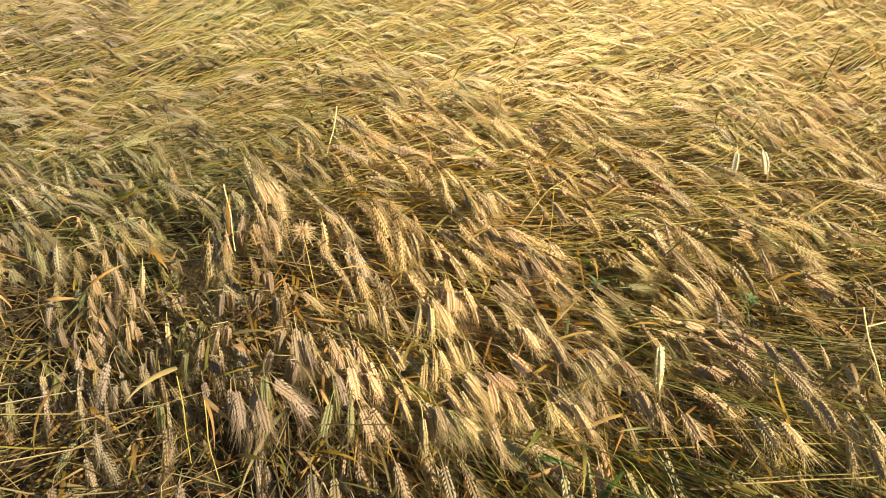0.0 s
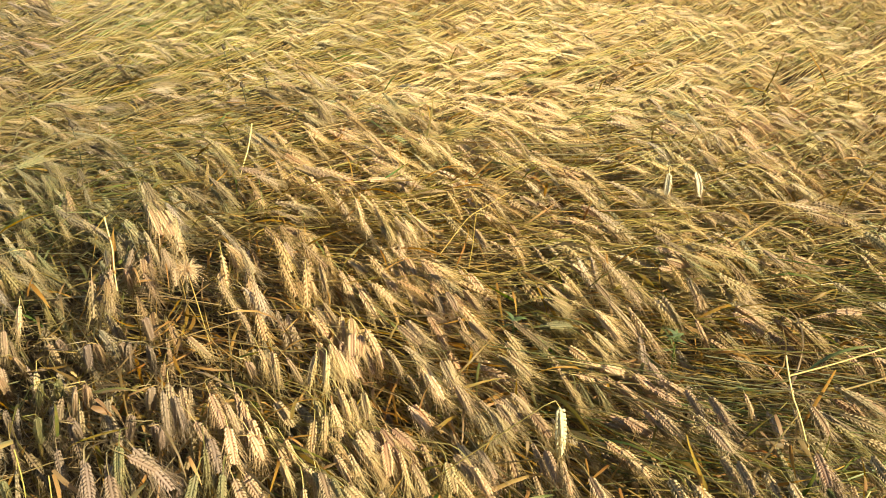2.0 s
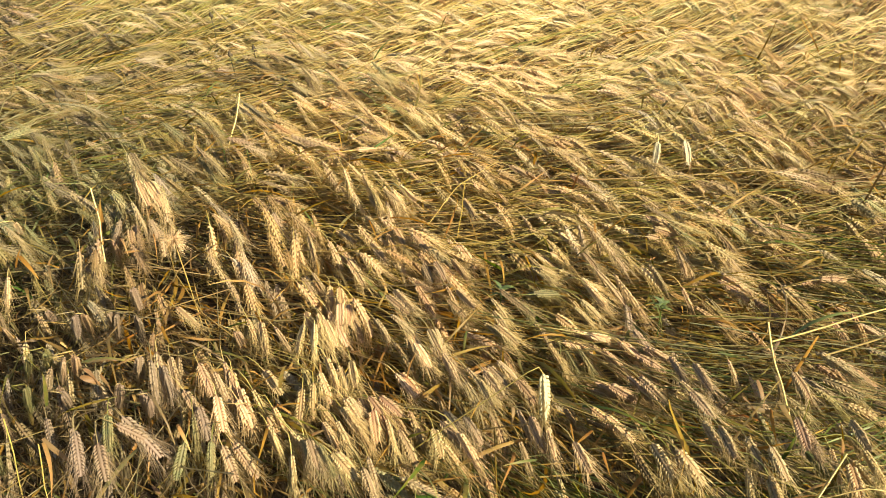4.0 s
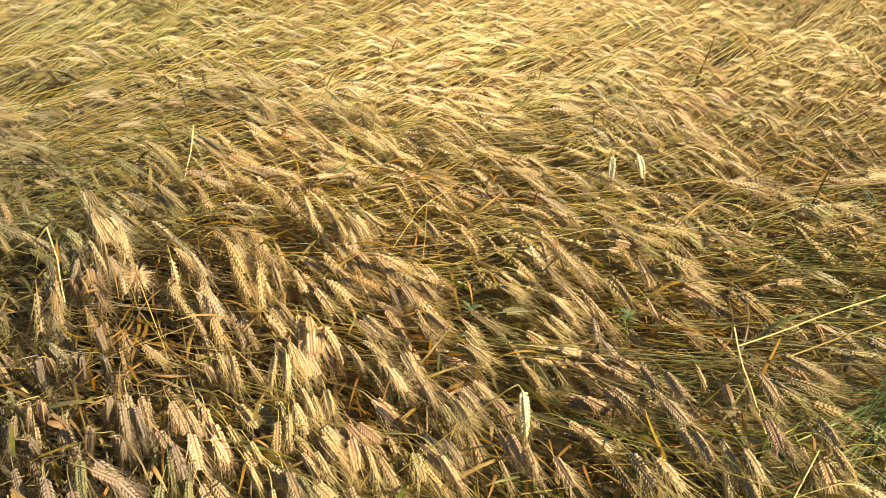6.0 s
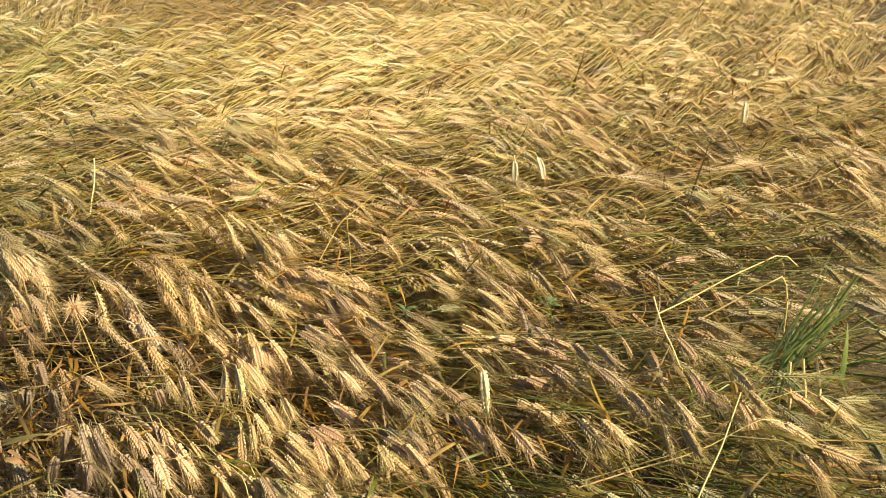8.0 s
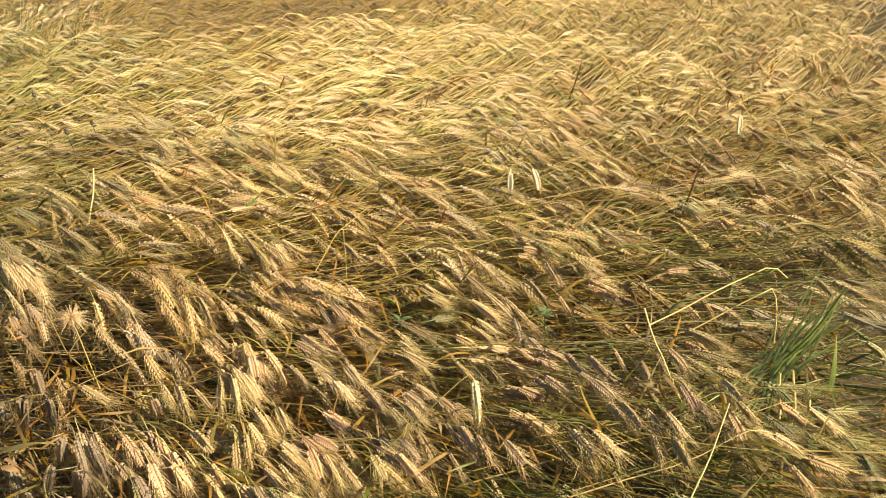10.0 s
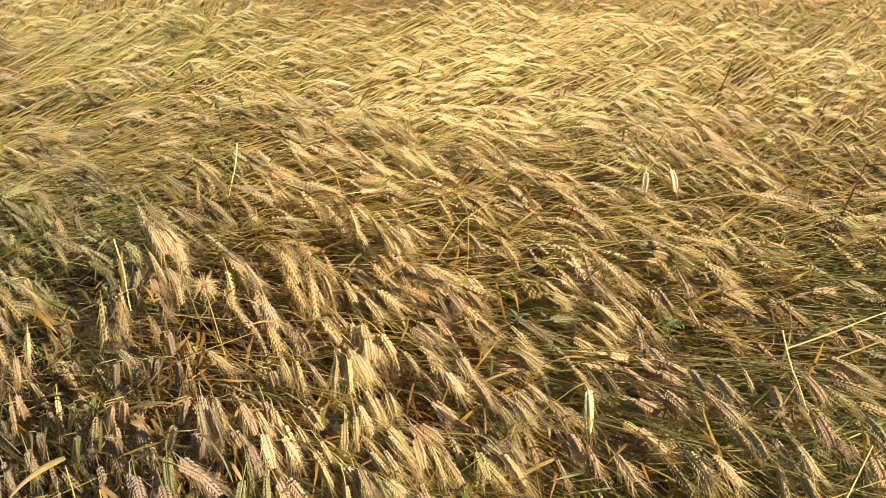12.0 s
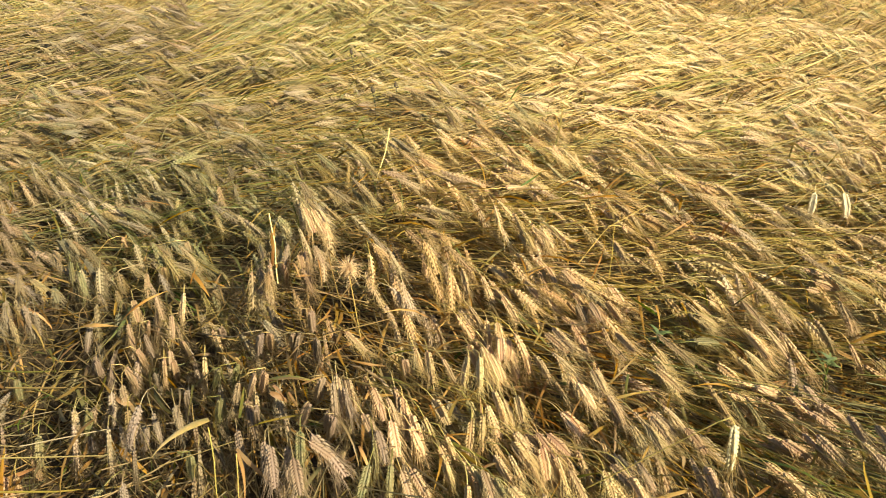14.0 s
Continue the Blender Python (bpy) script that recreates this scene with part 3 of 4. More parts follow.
GRASS_SIDE_EARS = [
    (0.499, 1.321, 18, -26, 78, "cream"), (0.55, 1.29, -25, -29, 58, "cream"), (0.585, 1.32, -68, -13, 42, "tan"),
    (0.588, 1.258, -8, -27, 78, "rosy"), (0.645, 1.172, -73, -13, 65, "tan"), (0.615, 1.098, -63, -13, 57, "tan"),
    (0.632, 1.016, -79, -13, 62, "tan"), (0.56, 0.989, -64, -13, 70, "gold"), (0.476, 1.093, -36, -29, 69, "cream"),
    (0.553, 1.173, -36, -29, 73, "tan"), (0.501, 1.175, -5, -29, 76, "tan"), (0.511, 1.278, -31, -29, 76, "rosy"),
    (0.798, 1.128, -79, -13, 56, "tan"), (0.75, 1.012, -93, -13, 59, "tan"), (0.69, 0.966, -81, -13, 59, "gold"),
    (0.672, 0.919, -88, -13, 42, "gold"), (0.796, 0.929, -99, -13, 64, "gold"), (0.832, 0.956, -84, -13, 54, "gold"),
    (0.913, 1.196, -22, -29, 65, "rosy"), (0.923, 1.177, -36, -25, 78, "rosy"),
]
SHADED_EARS = [
    (-0.676, 1.365, -75, -61, 63, "rosy"), (-0.669, 1.441, 92, -63, 92, "tan"), (-0.739, 1.378, 89, -61, 78, "tan"),
    (-0.73, 1.309, 94, -62, 92, "tan"), (-0.654, 1.359, 114, -64, 92, "tan"), (-0.595, 1.38, -77, -49, 84, "cream"),
    (-0.448, 1.18, 121, -55, 78, "green"), (-0.388, 1.152, 127, -61, 81, "tan"), (-0.601, 1.148, -50, -61, 63, "grey"),
    (-0.561, 1.155, -57, -61, 56, "grey"), (-0.598, 1.113, 136, -63, 92, "grey"), (-0.552, 1.186, 119, -65, 92, "grey"),
    (-0.46, 1.119, 127, -62, 92, "green"), (-0.386, 1.082, 110, -54, 78, "grey"), (-0.72, 1.15, 142, -61, 84, "green"),
    (-0.787, 1.097, -78, -61, 63, "green"), (-0.936, 1.271, 136, -61, 80, "green"), (-0.485, 1.03, 124, -64, 92, "green"),
]
RIDGE_FOOT_EARS = [
    (-0.728, 1.611, -81, -44, 78, "cream"), (-0.772, 1.568, -80, -51, 88, "tan"), (-0.808, 1.693, 117, -51, 84, "gold"),
    (-1.032, 1.677, -62, -35, 59, "green"), (-0.98, 1.624, -55, -35, 66, "green"), (-0.834, 1.659, -74, -35, 70, "tan"),
    (-0.981, 1.841, 107, -46, 78, "cream"), (-0.804, 1.833, 111, -48, 78, "cream"), (-0.472, 1.581, 105, -51, 92, "tan"),
    (-0.821, 1.55, -58, -35, 55, "tan"), (-0.725, 1.526, -71, -35, 58, "tan"), (-0.758, 1.484, 128, -52, 92, "tan"),
    (-0.601, 1.493, 109, -51, 92, "grey"), (-0.409, 1.255, 111, -51, 91, "rosy"), (-0.367, 1.259, 108, -51, 92, "grey"),
    (-0.352, 1.337, 103, -55, 92, "grey"),
]
BRIGHT_EARS = [
    (0.843, 1.017, -82, -13, 59, "tan"), (0.974, 0.937, -42, -29, 69, "cream"), (0.82, 0.804, -86, -13, 51, "cream"),
    (0.859, 0.807, -22, -18, 78, "gold"), (0.841, 0.871, -16, -29, 78, "cream"), (1.024, 0.86, -101, -13, 55, "green"),
    (-0.277, 1.2, -72, -43, 85, "tan"), (-0.258, 1.203, -68, -27, 69, "tan"), (-0.174, 1.149, -71, -27, 71, "cream"),
    (-0.162, 1.219, -74, -43, 89, "cream"), (-0.141, 1.15, -55, -27, 60, "cream"),
]
CENTRE_EARS = [
    (-0.056, 1.557, -52, -23, 78, "tan"), (-0.081, 1.721, -71, -24, 78, "gold"), (-0.016, 1.742, -36, -13, 63, "gold"),
    (-0.033, 1.706, -60, -29, 92, "gold"), (0.016, 1.622, -49, -29, 82, "cream"), (0.067, 1.669, -53, -13, 65, "tan"),
    (0.007, 1.495, -83, -15, 78, "cream"), (0.121, 1.453, -53, -13, 76, "tan"), (0.12, 1.727, -63, -13, 58, "rosy"),
    (0.158, 1.727, -55, -13, 72, "rosy"), (0.175, 1.615, -38, -29, 85, "rosy"), (0.211, 1.584, -68, -13, 60, "tan"),
    (0.266, 1.691, -51, -29, 89, "cream"), (0.249, 1.61, -57, -13, 74, "rosy"), (0.324, 1.914, 53, -34, 92, "cream"),
    (0.292, 1.865, -66, -13, 74, "tan"), (0.134, 1.914, -53, -13, 77, "cream"), (0.093, 1.882, -47, -13, 62, "tan"),
]
CLUMP_EARS = [
    (0.432, 2.039, 0, -29, 75, "tan"), (0.475, 2.021, -30, -29, 90, "rosy"), (0.501, 1.674, -21, -26, 78, "cream"),
    (0.537, 1.573, -67, -13, 61, "tan"), (0.465, 1.58, 1, -31, 64, "cream"), (0.416, 1.575, -55, -13, 65, "rosy"),
    (0.433, 1.532, 12, -29, 65, "rosy"), (0.5, 1.418, -50, -13, 60, "gold"), (0.52, 1.461, -61, -13, 73, "cream"),
    (0.41, 1.452, 28, -13, 78, "green"), (0.25, 1.453, -51, -13, 52, "rosy"), (0.323, 1.445, -60, -13, 40, "gold"),
    (0.59, 1.992, 3, -29, 78, "rosy"), (0.624, 1.906, -49, -13, 75, "rosy"), (0.02, 2.036, 51, -13, 92, "cream"),
    (0.073, 1.853, -72, -13, 71, "gold"), (0.12, 1.849, -77, -13, 60, "gold"),
]
BEYOND_EARS = [
    (0.726, 1.751, 7, -20, 78, "cream"), (0.76, 1.726, -39, -23, 94, "cream"), (0.73, 1.694, 13, -16, 78, "rosy"),
    (0.765, 1.629, -85, -23, 106, "rosy"), (0.851, 1.628, -57, -15, 78, "tan"), (0.842, 1.54, -41, -15, 85, "gold"),
    (0.991, 1.756, -63, -7, 73, "tan"), (1.059, 1.743, -10, -15, 78, "tan"), (1.055, 1.875, -17, -13, 78, "rosy"),
    (1.287, 1.796, -46, -17, 81, "tan"), (1.31, 1.813, -90, -23, 80, "cream"), (1.3, 2.411, -37, -18, 83, "cream"),
    (1.046, 1.506, 15, -5, 92, "rosy"), (-0.436, 1.773, -60, -5, 64, "cream"), (-0.299, 1.737, -42, -7, 70, "cream"),
    (-0.087, 2.477, -32, -14, 78, "cream"), (0.76, 2.268, -24, -13, 83, "cream"), (-0.72, 2.063, -28, -23, 78, "green"),
]
# ripeness, brightness, greyness; grey ears carry weathering and the left side's shade as colour
EAR_KINDS = {"cream": (0.92, 0.80, 0.05), "tan": (0.88, 0.44, 0.36), "grey": (0.82, 0.26, 0.70), "gold": (0.70, 0.62, 0.04), "green": (0.26, 0.30, 0.22), "rosy": (0.95, 0.38, 0.30)}


def outside_hollows(x, y, rng):
    keep = np.ones(len(x), bool)
    for hx, hy, rx, ry in HOLLOWS:
        keep &= (((x - hx) / rx) ** 2 + ((y - hy) / ry) ** 2 > 1) | (rng.random(len(x)) < 0.15)
    return keep


def standing_out(rng):
    """The plants whose ears lie on top of the others."""
    rows = HOLLOW_EARS + SLOPE_EARS + FRONT_EARS + MIDDLE_EARS + GRASS_SIDE_EARS + SHADED_EARS + RIDGE_FOOT_EARS + BRIGHT_EARS + CENTRE_EARS + CLUMP_EARS + BEYOND_EARS
    at = np.array([r[:5] for r in rows], float)
    looks = np.array([EAR_KINDS[r[5]] for r in rows])
    p = plants_at(at[:, 0], at[:, 1], rng)
    n = len(at)
    p["x"], p["y"], p["ear_head"] = at[:, 0], at[:, 1], np.radians(at[:, 2])
    p["neck_tilt"], p["ear_len"] = np.radians(at[:, 3]), np.clip(at[:, 4] / 1000, 0.062, 0.09)
    p["ear_bend"] = np.radians(-10 + 5 * rng.standard_normal(n))
    p["girth"] = np.clip(1.0 + 0.07 * rng.standard_normal(n), 0.95, 1.3)
    p["z"] = canopy(p["x"], p["y"]) + 0.045 - 0.015 * ease((p["y"] - 1.4) / 0.2)
    p["ripe"] = np.clip(looks[:, 0] + 0.06 * rng.standard_normal(n), 0, 1)
    p["tone"] = np.clip(looks[:, 1] + 0.08 * rng.standard_normal(n), 0, 1)
    p["grey"] = np.clip(looks[:, 2] + 0.06 * rng.standard_normal(n), 0, 0.9)
    return p


def companions(tops, rng):
    """A second ear beside each of the sunlit ones, lying along it a little lower."""
    p = pick(tops, (tops["x"] > -0.08) & (tops["y"] < 1.75) & (tops["grey"] < 0.5))
    p = {k: v.copy() for k, v in p.items()}
    n = len(p["x"])
    side, back = 0.016 * rng.choice([-1, 1], n) + 0.004 * rng.standard_normal(n), rng.normal(-0.018, 0.02, n)
    c, d = np.cos(p["ear_head"]), np.sin(p["ear_head"])
    p["x"], p["y"] = p["x"] - side * d + back * c, p["y"] + side * c + back * d
    p["z"] = p["z"] - 0.012
    p["ear_head"] = p["ear_head"] + np.radians(7 * rng.standard_normal(n))
    p["neck_tilt"] = p["neck_tilt"] + np.radians(5 * rng.standard_normal(n))
    p["roll"] = rng.uniform(0, 2 * np.pi, n)
    p["tone"] = np.clip(p["tone"] - 0.06 + 0.1 * rng.standard_normal(n), 0, 1)
    p["ripe"] = np.clip(p["ripe"] + 0.08 * rng.standard_normal(n), 0, 1)
    return p


def sunk_beside(p, tops, depth):
    """Lowers the plants whose ears would cover those that stand out."""
    mx = tops["x"] + 0.5 * tops["ear_len"] * np.cos(tops["ear_head"]) * np.cos(tops["neck_tilt"])
    my = tops["y"] + 0.5 * tops["ear_len"] * np.sin(tops["ear_head"]) * np.cos(tops["neck_tilt"])
    ex = p["x"] + 0.5 * p["ear_len"] * np.cos(p["ear_head"]) * np.cos(p["neck_tilt"])
    ey = p["y"] + 0.5 * p["ear_len"] * np.sin(p["ear_head"]) * np.cos(p["neck_tilt"])
    d = np.hypot(ex[:, None] - mx, ey[:, None] - my).min(1)
    p["z"] -= depth * ease((0.075 - d) / 0.05)
    return p


crop = Crop()
tops = standing_out(rng)
x, y = scatter(-1.25, 1.35, 0.55, 1.55, 240, rng)
keep = outside_hollows(x, y, rng) & ~((x < -0.22) & (y < 1.7) & (rng.random(len(x)) < 0.25))
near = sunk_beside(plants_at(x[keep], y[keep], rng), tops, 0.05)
single = np.flatnonzero((near["x"] > -0.42) & (near["x"] < 0.78) & (near["y"] > 0.72) & (near["y"] < 1.52))
single = single[rng.permutation(len(single))[:300 - len(tops["x"])]]
mask = np.zeros(len(near["x"]), bool)
mask[single] = True
chosen = {k: np.concatenate([tops[k], near[k][mask]]) for k in near}
for i in range(len(chosen["x"])):
    wheat_plant(chosen, i, rng)
crop.add(pick(near, ~mask), 0, rng, 0.8)
crop.add(companions(tops, rng), 0, rng, 0.5)
x, y = scatter(-2.7, 3.6, 0.3, 3.1, 360, rng, in_mid)
keep = outside_hollows(x, y, rng)
x, y = x[keep], y[keep]
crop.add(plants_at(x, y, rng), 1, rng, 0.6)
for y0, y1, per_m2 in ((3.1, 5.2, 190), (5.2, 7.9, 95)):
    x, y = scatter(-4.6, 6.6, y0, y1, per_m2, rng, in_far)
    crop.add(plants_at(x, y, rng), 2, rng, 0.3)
# the field goes on to the sides and beyond, thinner drawn
x, y = scatter(-9.0, 11.0, 0.35, 13.0, 20, rng, lambda x, y: ~((in_far(x, y) & (y > 3.1) & (y < 7.9)) | ((mid_width(x, y) | near_zone(x, y)) & (y < 3.1))))
crop.add(plants_at(x, y, rng), 3, rng, 0.25)
crop.build()


# ---- straw and dead leaves lying below the ears ----
def build_mat(rng):
    straws, leaves = Heap(), Heap()
    for (x0, x1, y0, y1, dens_s, dens_l, keep) in ((-1.3, 1.4, 0.5, 1.6, 560, 480, None), (-2.7, 3.6, 1.6, 3.1, 320, 330, mid_width), (-4.6, 6.6, 3.1, 7.9, 120, 40, in_far)):
        x, y = scatter(x0, x1, y0, y1, dens_s, rng, keep)
        n = len(x)
        lie = blend_field(LIE_NEAR + LIE_FAR, x, y, 3.5)
        lk = blend_field(LOOKS, x, y, 3.0)
        z = canopy(x, y) * (rng.uniform(0.3, 0.93, n) - 0.12 * ease((y - 2.0) / 0.6))
        a = np.radians(lie[:, 0] + 18 * rng.standard_normal(n))
        e = np.radians(lie[:, 1] * (0.5 + 0.45 * ease((y - 2.0) / 1.0)) + 8 * rng.standard_normal(n))
        length = rng.uniform(0.2, 0.55, n)
        s = np.linspace(-0.5, 0.5, 4)
        d = np.stack([np.cos(a) * np.cos(e), np.sin(a) * np.cos(e), np.sin(e)], axis=1)
        path = np.stack([x, y, z], axis=1)[:, None] + (length[:, None] * s)[:, :, None] * d[:, None]
        path[:, :, 2] += (rng.normal(0, 0.12, n) * length)[:, None] * (s[None] ** 2) * 2
        path[:, :, 0] += (rng.normal(0, 0.25, n) * length)[:, None] * (s[None] ** 2)
        path[:, :, 2] = np.maximum(path[:, :, 2], 0.006)
        # near litter is toned darker, putting deeper gap shade into its colour
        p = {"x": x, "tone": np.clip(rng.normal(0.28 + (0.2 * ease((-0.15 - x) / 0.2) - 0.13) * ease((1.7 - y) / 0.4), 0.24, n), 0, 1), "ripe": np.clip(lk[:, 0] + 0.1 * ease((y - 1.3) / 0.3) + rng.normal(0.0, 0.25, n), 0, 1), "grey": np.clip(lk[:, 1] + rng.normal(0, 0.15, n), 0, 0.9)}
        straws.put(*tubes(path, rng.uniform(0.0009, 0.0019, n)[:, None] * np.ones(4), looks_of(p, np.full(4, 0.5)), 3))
        x, y = scatter(x0, x1, y0, y1, dens_l, rng, keep)
        n = len(x)
        lie = blend_field(LIE_NEAR + LIE_FAR, x, y, 3.5)
        lk = blend_field(LOOKS, x, y, 3.0)
        z = canopy(x, y) * rng.uniform(0.4, 0.95, n)
        leaves.put(*leaf_blades(x, y, z, np.radians(lie[:, 0]) + rng.normal(0, 0.9, n), rng.normal(0.1, 0.5, n), rng.normal(-0.9, 0.9, n),
                                rng.uniform(0.08, 0.22, n), rng.uniform(0.0018, 0.0050, n), rng.normal(0, 2.8, n), np.clip(rng.normal(0.42, 0.28, n), 0, 1),
                                np.clip(lk[:, 0] + rng.normal(0.06, 0.3, n), 0, 1), np.clip(0.6 * lk[:, 1] + rng.normal(0, 0.2, n), 0, 0.9), 6))
    thing = tagged(new("straw_litter"), "tangled dry straw and dead leaves under the ears", "straw", kind="stuff")
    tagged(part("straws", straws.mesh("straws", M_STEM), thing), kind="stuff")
    tagged(part("dead_leaves", leaves.mesh("dead_leaves", M_LEAF), thing), kind="stuff")


build_mat(np.random.default_rng(21))


# ---- single things that stand out ----
def lone_plant(at, head, ear_head, rise, droop, length, label, tone=0.6, ripe=0.9, grey=0.1, husk=None, ear_len=0.095, bend=-12, sag=0.1, roll=0.4, girth=1.1, group="wheat plants of the field"):
    """One wheat plant at a known neck place; angles in degrees."""
    p = {"x": value(at[0]), "y": value(at[1]), "z": value(at[2]), "head": np.radians(value(head)), "ear_head": np.radians(value(ear_head)),
         "rise": np.radians(value(rise)), "neck_tilt": np.radians(value(droop)), "ear_bend": np.radians(value(bend)), "ear_len": value(ear_len),
         "girth": value(girth), "roll": value(roll), "tone": value(tone), "ripe": value(ripe), "grey": value(grey), "len": value(length), "sweep": value(0), "sag": value(sag), "lift": np.radians(value(rise))}
    path = stem_paths(p, 0)
    root = path[0, -1]
    thing = new("wheat_plant")
    thing.location = root

    def piece(name, material, parent, v, f, c):
        h = Heap()
        h.put(v - root, f, c)
        return part(name, h.mesh(name, material), parent)

    piece("stem", M_STEM, thing, *tubes(path, stem_radius(0), straw_looks(p, 0), 5))
    t, f = FINE_HUSKS[int(1000 * abs(at[0])) % 4]
    ear = piece("ear", husk or M_EAR, thing, bent(t, p), f, looks_of(p, t[:, 3]))
    t, f = AWNS[0][int(1000 * abs(at[1])) % 4]
    piece("beard", M_AWN, ear, bent(t, p), f, looks_of(p, t[:, 3]))
    return tagged(thing, label, "wheat plant", group)


def smooth_line(points, k):
    """k points along a gently rounded line through the given ones."""
    pts = np.array(points, float)
    u = np.concatenate([[0], np.cumsum(np.linalg.norm(np.diff(pts, axis=0), axis=1))])
    q = np.linspace(0, u[-1], k)
    return np.stack([np.interp(q, u, pts[:, i]) for i in range(3)], axis=1)


def lone_tube(name, points, radius, look4, material, parent, k=10, sides=5):
    path = smooth_line(points, k)[None]
    u = np.linspace(0, 3.0, k) + 7 * points[0][0]
    path = path + 1.2 * radius[0] * np.stack([np.sin(2.1 * u), np.cos(1.7 * u), np.sin(2.9 * u + 1)], axis=1)[None] * np.sin(np.linspace(0, np.pi, k))[None, :, None]
    r = np.interp(np.linspace(0, 1, k), np.linspace(0, 1, len(radius)), radius)[None]
    look = np.tile(np.array(look4, float), (1, k, 1))
    h = Heap()
    h.put(*tubes(path, r, look, sides))
    return part(name, h.mesh(name, material), parent)


def straw(points, label, tone=0.72, ripe=0.9, name="straw", radius=(0.0016, 0.0012)):
    thing = new(name)
    lone_tube("stalk", points, radius, (tone, ripe, 0.9, 0.0), M_STEM, thing, 12)
    tagged(thing, label, "straw", "loose straws")
    # joints of the stalk
    for f in (0.3, 0.75):
        q = smooth_line(points, 41)[int(40 * f)]
        d = smooth_line(points, 41)[int(40 * f) + 1] - q
        d = d / np.linalg.norm(d) * 0.004
        lone_tube("joint", [q - d, q, q + d], (radius[0] * 0.9, radius[0] * 1.45, radius[0] * 0.9), (0.2, ripe, 0.2, 0.2), M_STEM, thing, 3, 6)
    return thing


def blade(name, at, head, rise, curl, length, width, look3, material, parent, twist=0.0, steps=9):
    h = Heap()
    h.put(*leaf_blades(value(at[0]), value(at[1]), value(at[2]), np.radians(value(head)), np.radians(value(rise)), np.radians(value(curl)),
                       value(length), value(width), value(twist), value(look3[0]), value(look3[1]), value(look3[2]), steps))
    return part(name, h.mesh(name, material), parent)


def loose_leaf(at, head, rise, curl, length, width, look3, label, twist=0.6, name="dead_leaf", material=M_LEAF):
    ob = blade(name, at, head, rise, curl, length, 0.65 * width, look3, material, None, twist)
    return tagged(ob, label, "leaf", "loose leaves")


# bleached ears
lone_plant((0.342, 0.992, 0.575), -25, 20, 50, -80, 0.5, "pale bleached wheat ear hanging from a kinked stem", 0.72, 0.75, 0.0, M_BLEACHED, 0.098, -8, 0.03, 0.9, 1.35)
lone_plant((0.823, 2.005, 0.535), -60, -100, 60, -86, 0.5, "pale dry wheat ear hanging straight down", 1.0, 1.0, 0.0, M_BLEACHED, 0.075, -4, 0.03)
lone_plant((0.885, 1.985, 0.545), -20, -20, 40, -60, 0.5, "pale dry wheat ear bent over in a hook", 1.0, 1.0, 0.0, M_BLEACHED, 0.078, -30, 0.06, 1.4, 1.0)
lone_plant((1.80, 2.24, 0.56), -60, -80, 60, -84, 0.5, "pale dry wheat ear hanging among golden ones", 0.95, 1.0, 0.0, M_BLEACHED, 0.08, -6, 0.04)
# grey ears on the shaded side, that shade toned in, hung from curled necks
for at, ear_head, droop in (((-0.364, 1.045, 0.45), -95, -82), ((-0.322, 1.03, 0.455), -80, -84), ((-0.285, 1.04, 0.475), -30, -35)):
    lone_plant(at, -85, ear_head, 60, droop, 0.5, "weathered grey-brown wheat ear toned for shade, on a curled neck", 0.4, 0.85, 0.7, None, 0.095, -8, 0.04)
# pale ears on the ridge
for i in range(2):
    lone_plant((-0.465 + 0.02 * i, 1.765 - 0.01 * i, 0.545), -50, -56 + 10 * i, 35, -30, 0.5, "pale sunlit wheat ear on the ridge", 0.75, 0.95, 0.1, None, 0.08, -12, 0.08)

# straws standing out of the crop
straw([(0.755, 1.137, 0.515), (0.88, 1.14, 0.555), (1.03, 1.142, 0.60), (1.06, 1.13, 0.57)], "long pale straw lying over the crop, bent at its end")
straw([(0.84, 1.117, 0.50), (0.875, 1.105, 0.525), (0.97, 1.062, 0.60), (0.985, 1.06, 0.54), (0.99, 1.06, 0.47)], "pale straw snapped into a sharp knee")
straw([(0.60, 0.775, 0.40), (0.68, 0.83, 0.455), (0.742, 0.878, 0.50), (0.75, 0.884, 0.51)], "upright yellow-green straw with a split top", 0.8, 0.55)
straw([(0.205, 1.805, 0.40), (0.285, 1.885, 0.47), (0.39, 1.95, 0.505)], "dry golden straw crossing over others", 0.15, 1.0, radius=(0.0012, 0.001))
straw([(0.30, 1.89, 0.47), (0.285, 1.80, 0.44), (0.27, 1.71, 0.41)], "dry golden straw crossing over others", 0.15, 1.0, radius=(0.0012, 0.001))
straw([(0.735, 1.13, 0.56), (0.742, 1.09, 0.50), (0.775, 1.03, 0.40)], "dry straw hanging from a shrivelled head", 0.8, 0.95)
straw([(-0.435, 1.005, 0.505), (-0.428, 0.99, 0.45), (-0.42, 0.96, 0.36)], "cut yellow-green straw beside a broad leaf", 0.45, 0.5, radius=(0.0011, 0.0009))
straw([(-0.395, 1.0, 0.46), (-0.39, 0.975, 0.40), (-0.37, 0.94, 0.33)], "cut yellow-green straw beside a broad leaf", 0.4, 0.55, radius=(0.0011, 0.0009))
straw([(-0.50, 1.60, 0.60), (-0.485, 1.57, 0.54), (-0.47, 1.52, 0.47)], "pale straw standing up beside orange leaves", 0.9, 0.95)
straw([(-0.34, 2.36, 0.56), (-0.345, 2.30, 0.50), (-0.37, 2.22, 0.42)], "thin pale straw standing out of the crop", 0.9, 0.95, radius=(0.002, 0.0014))

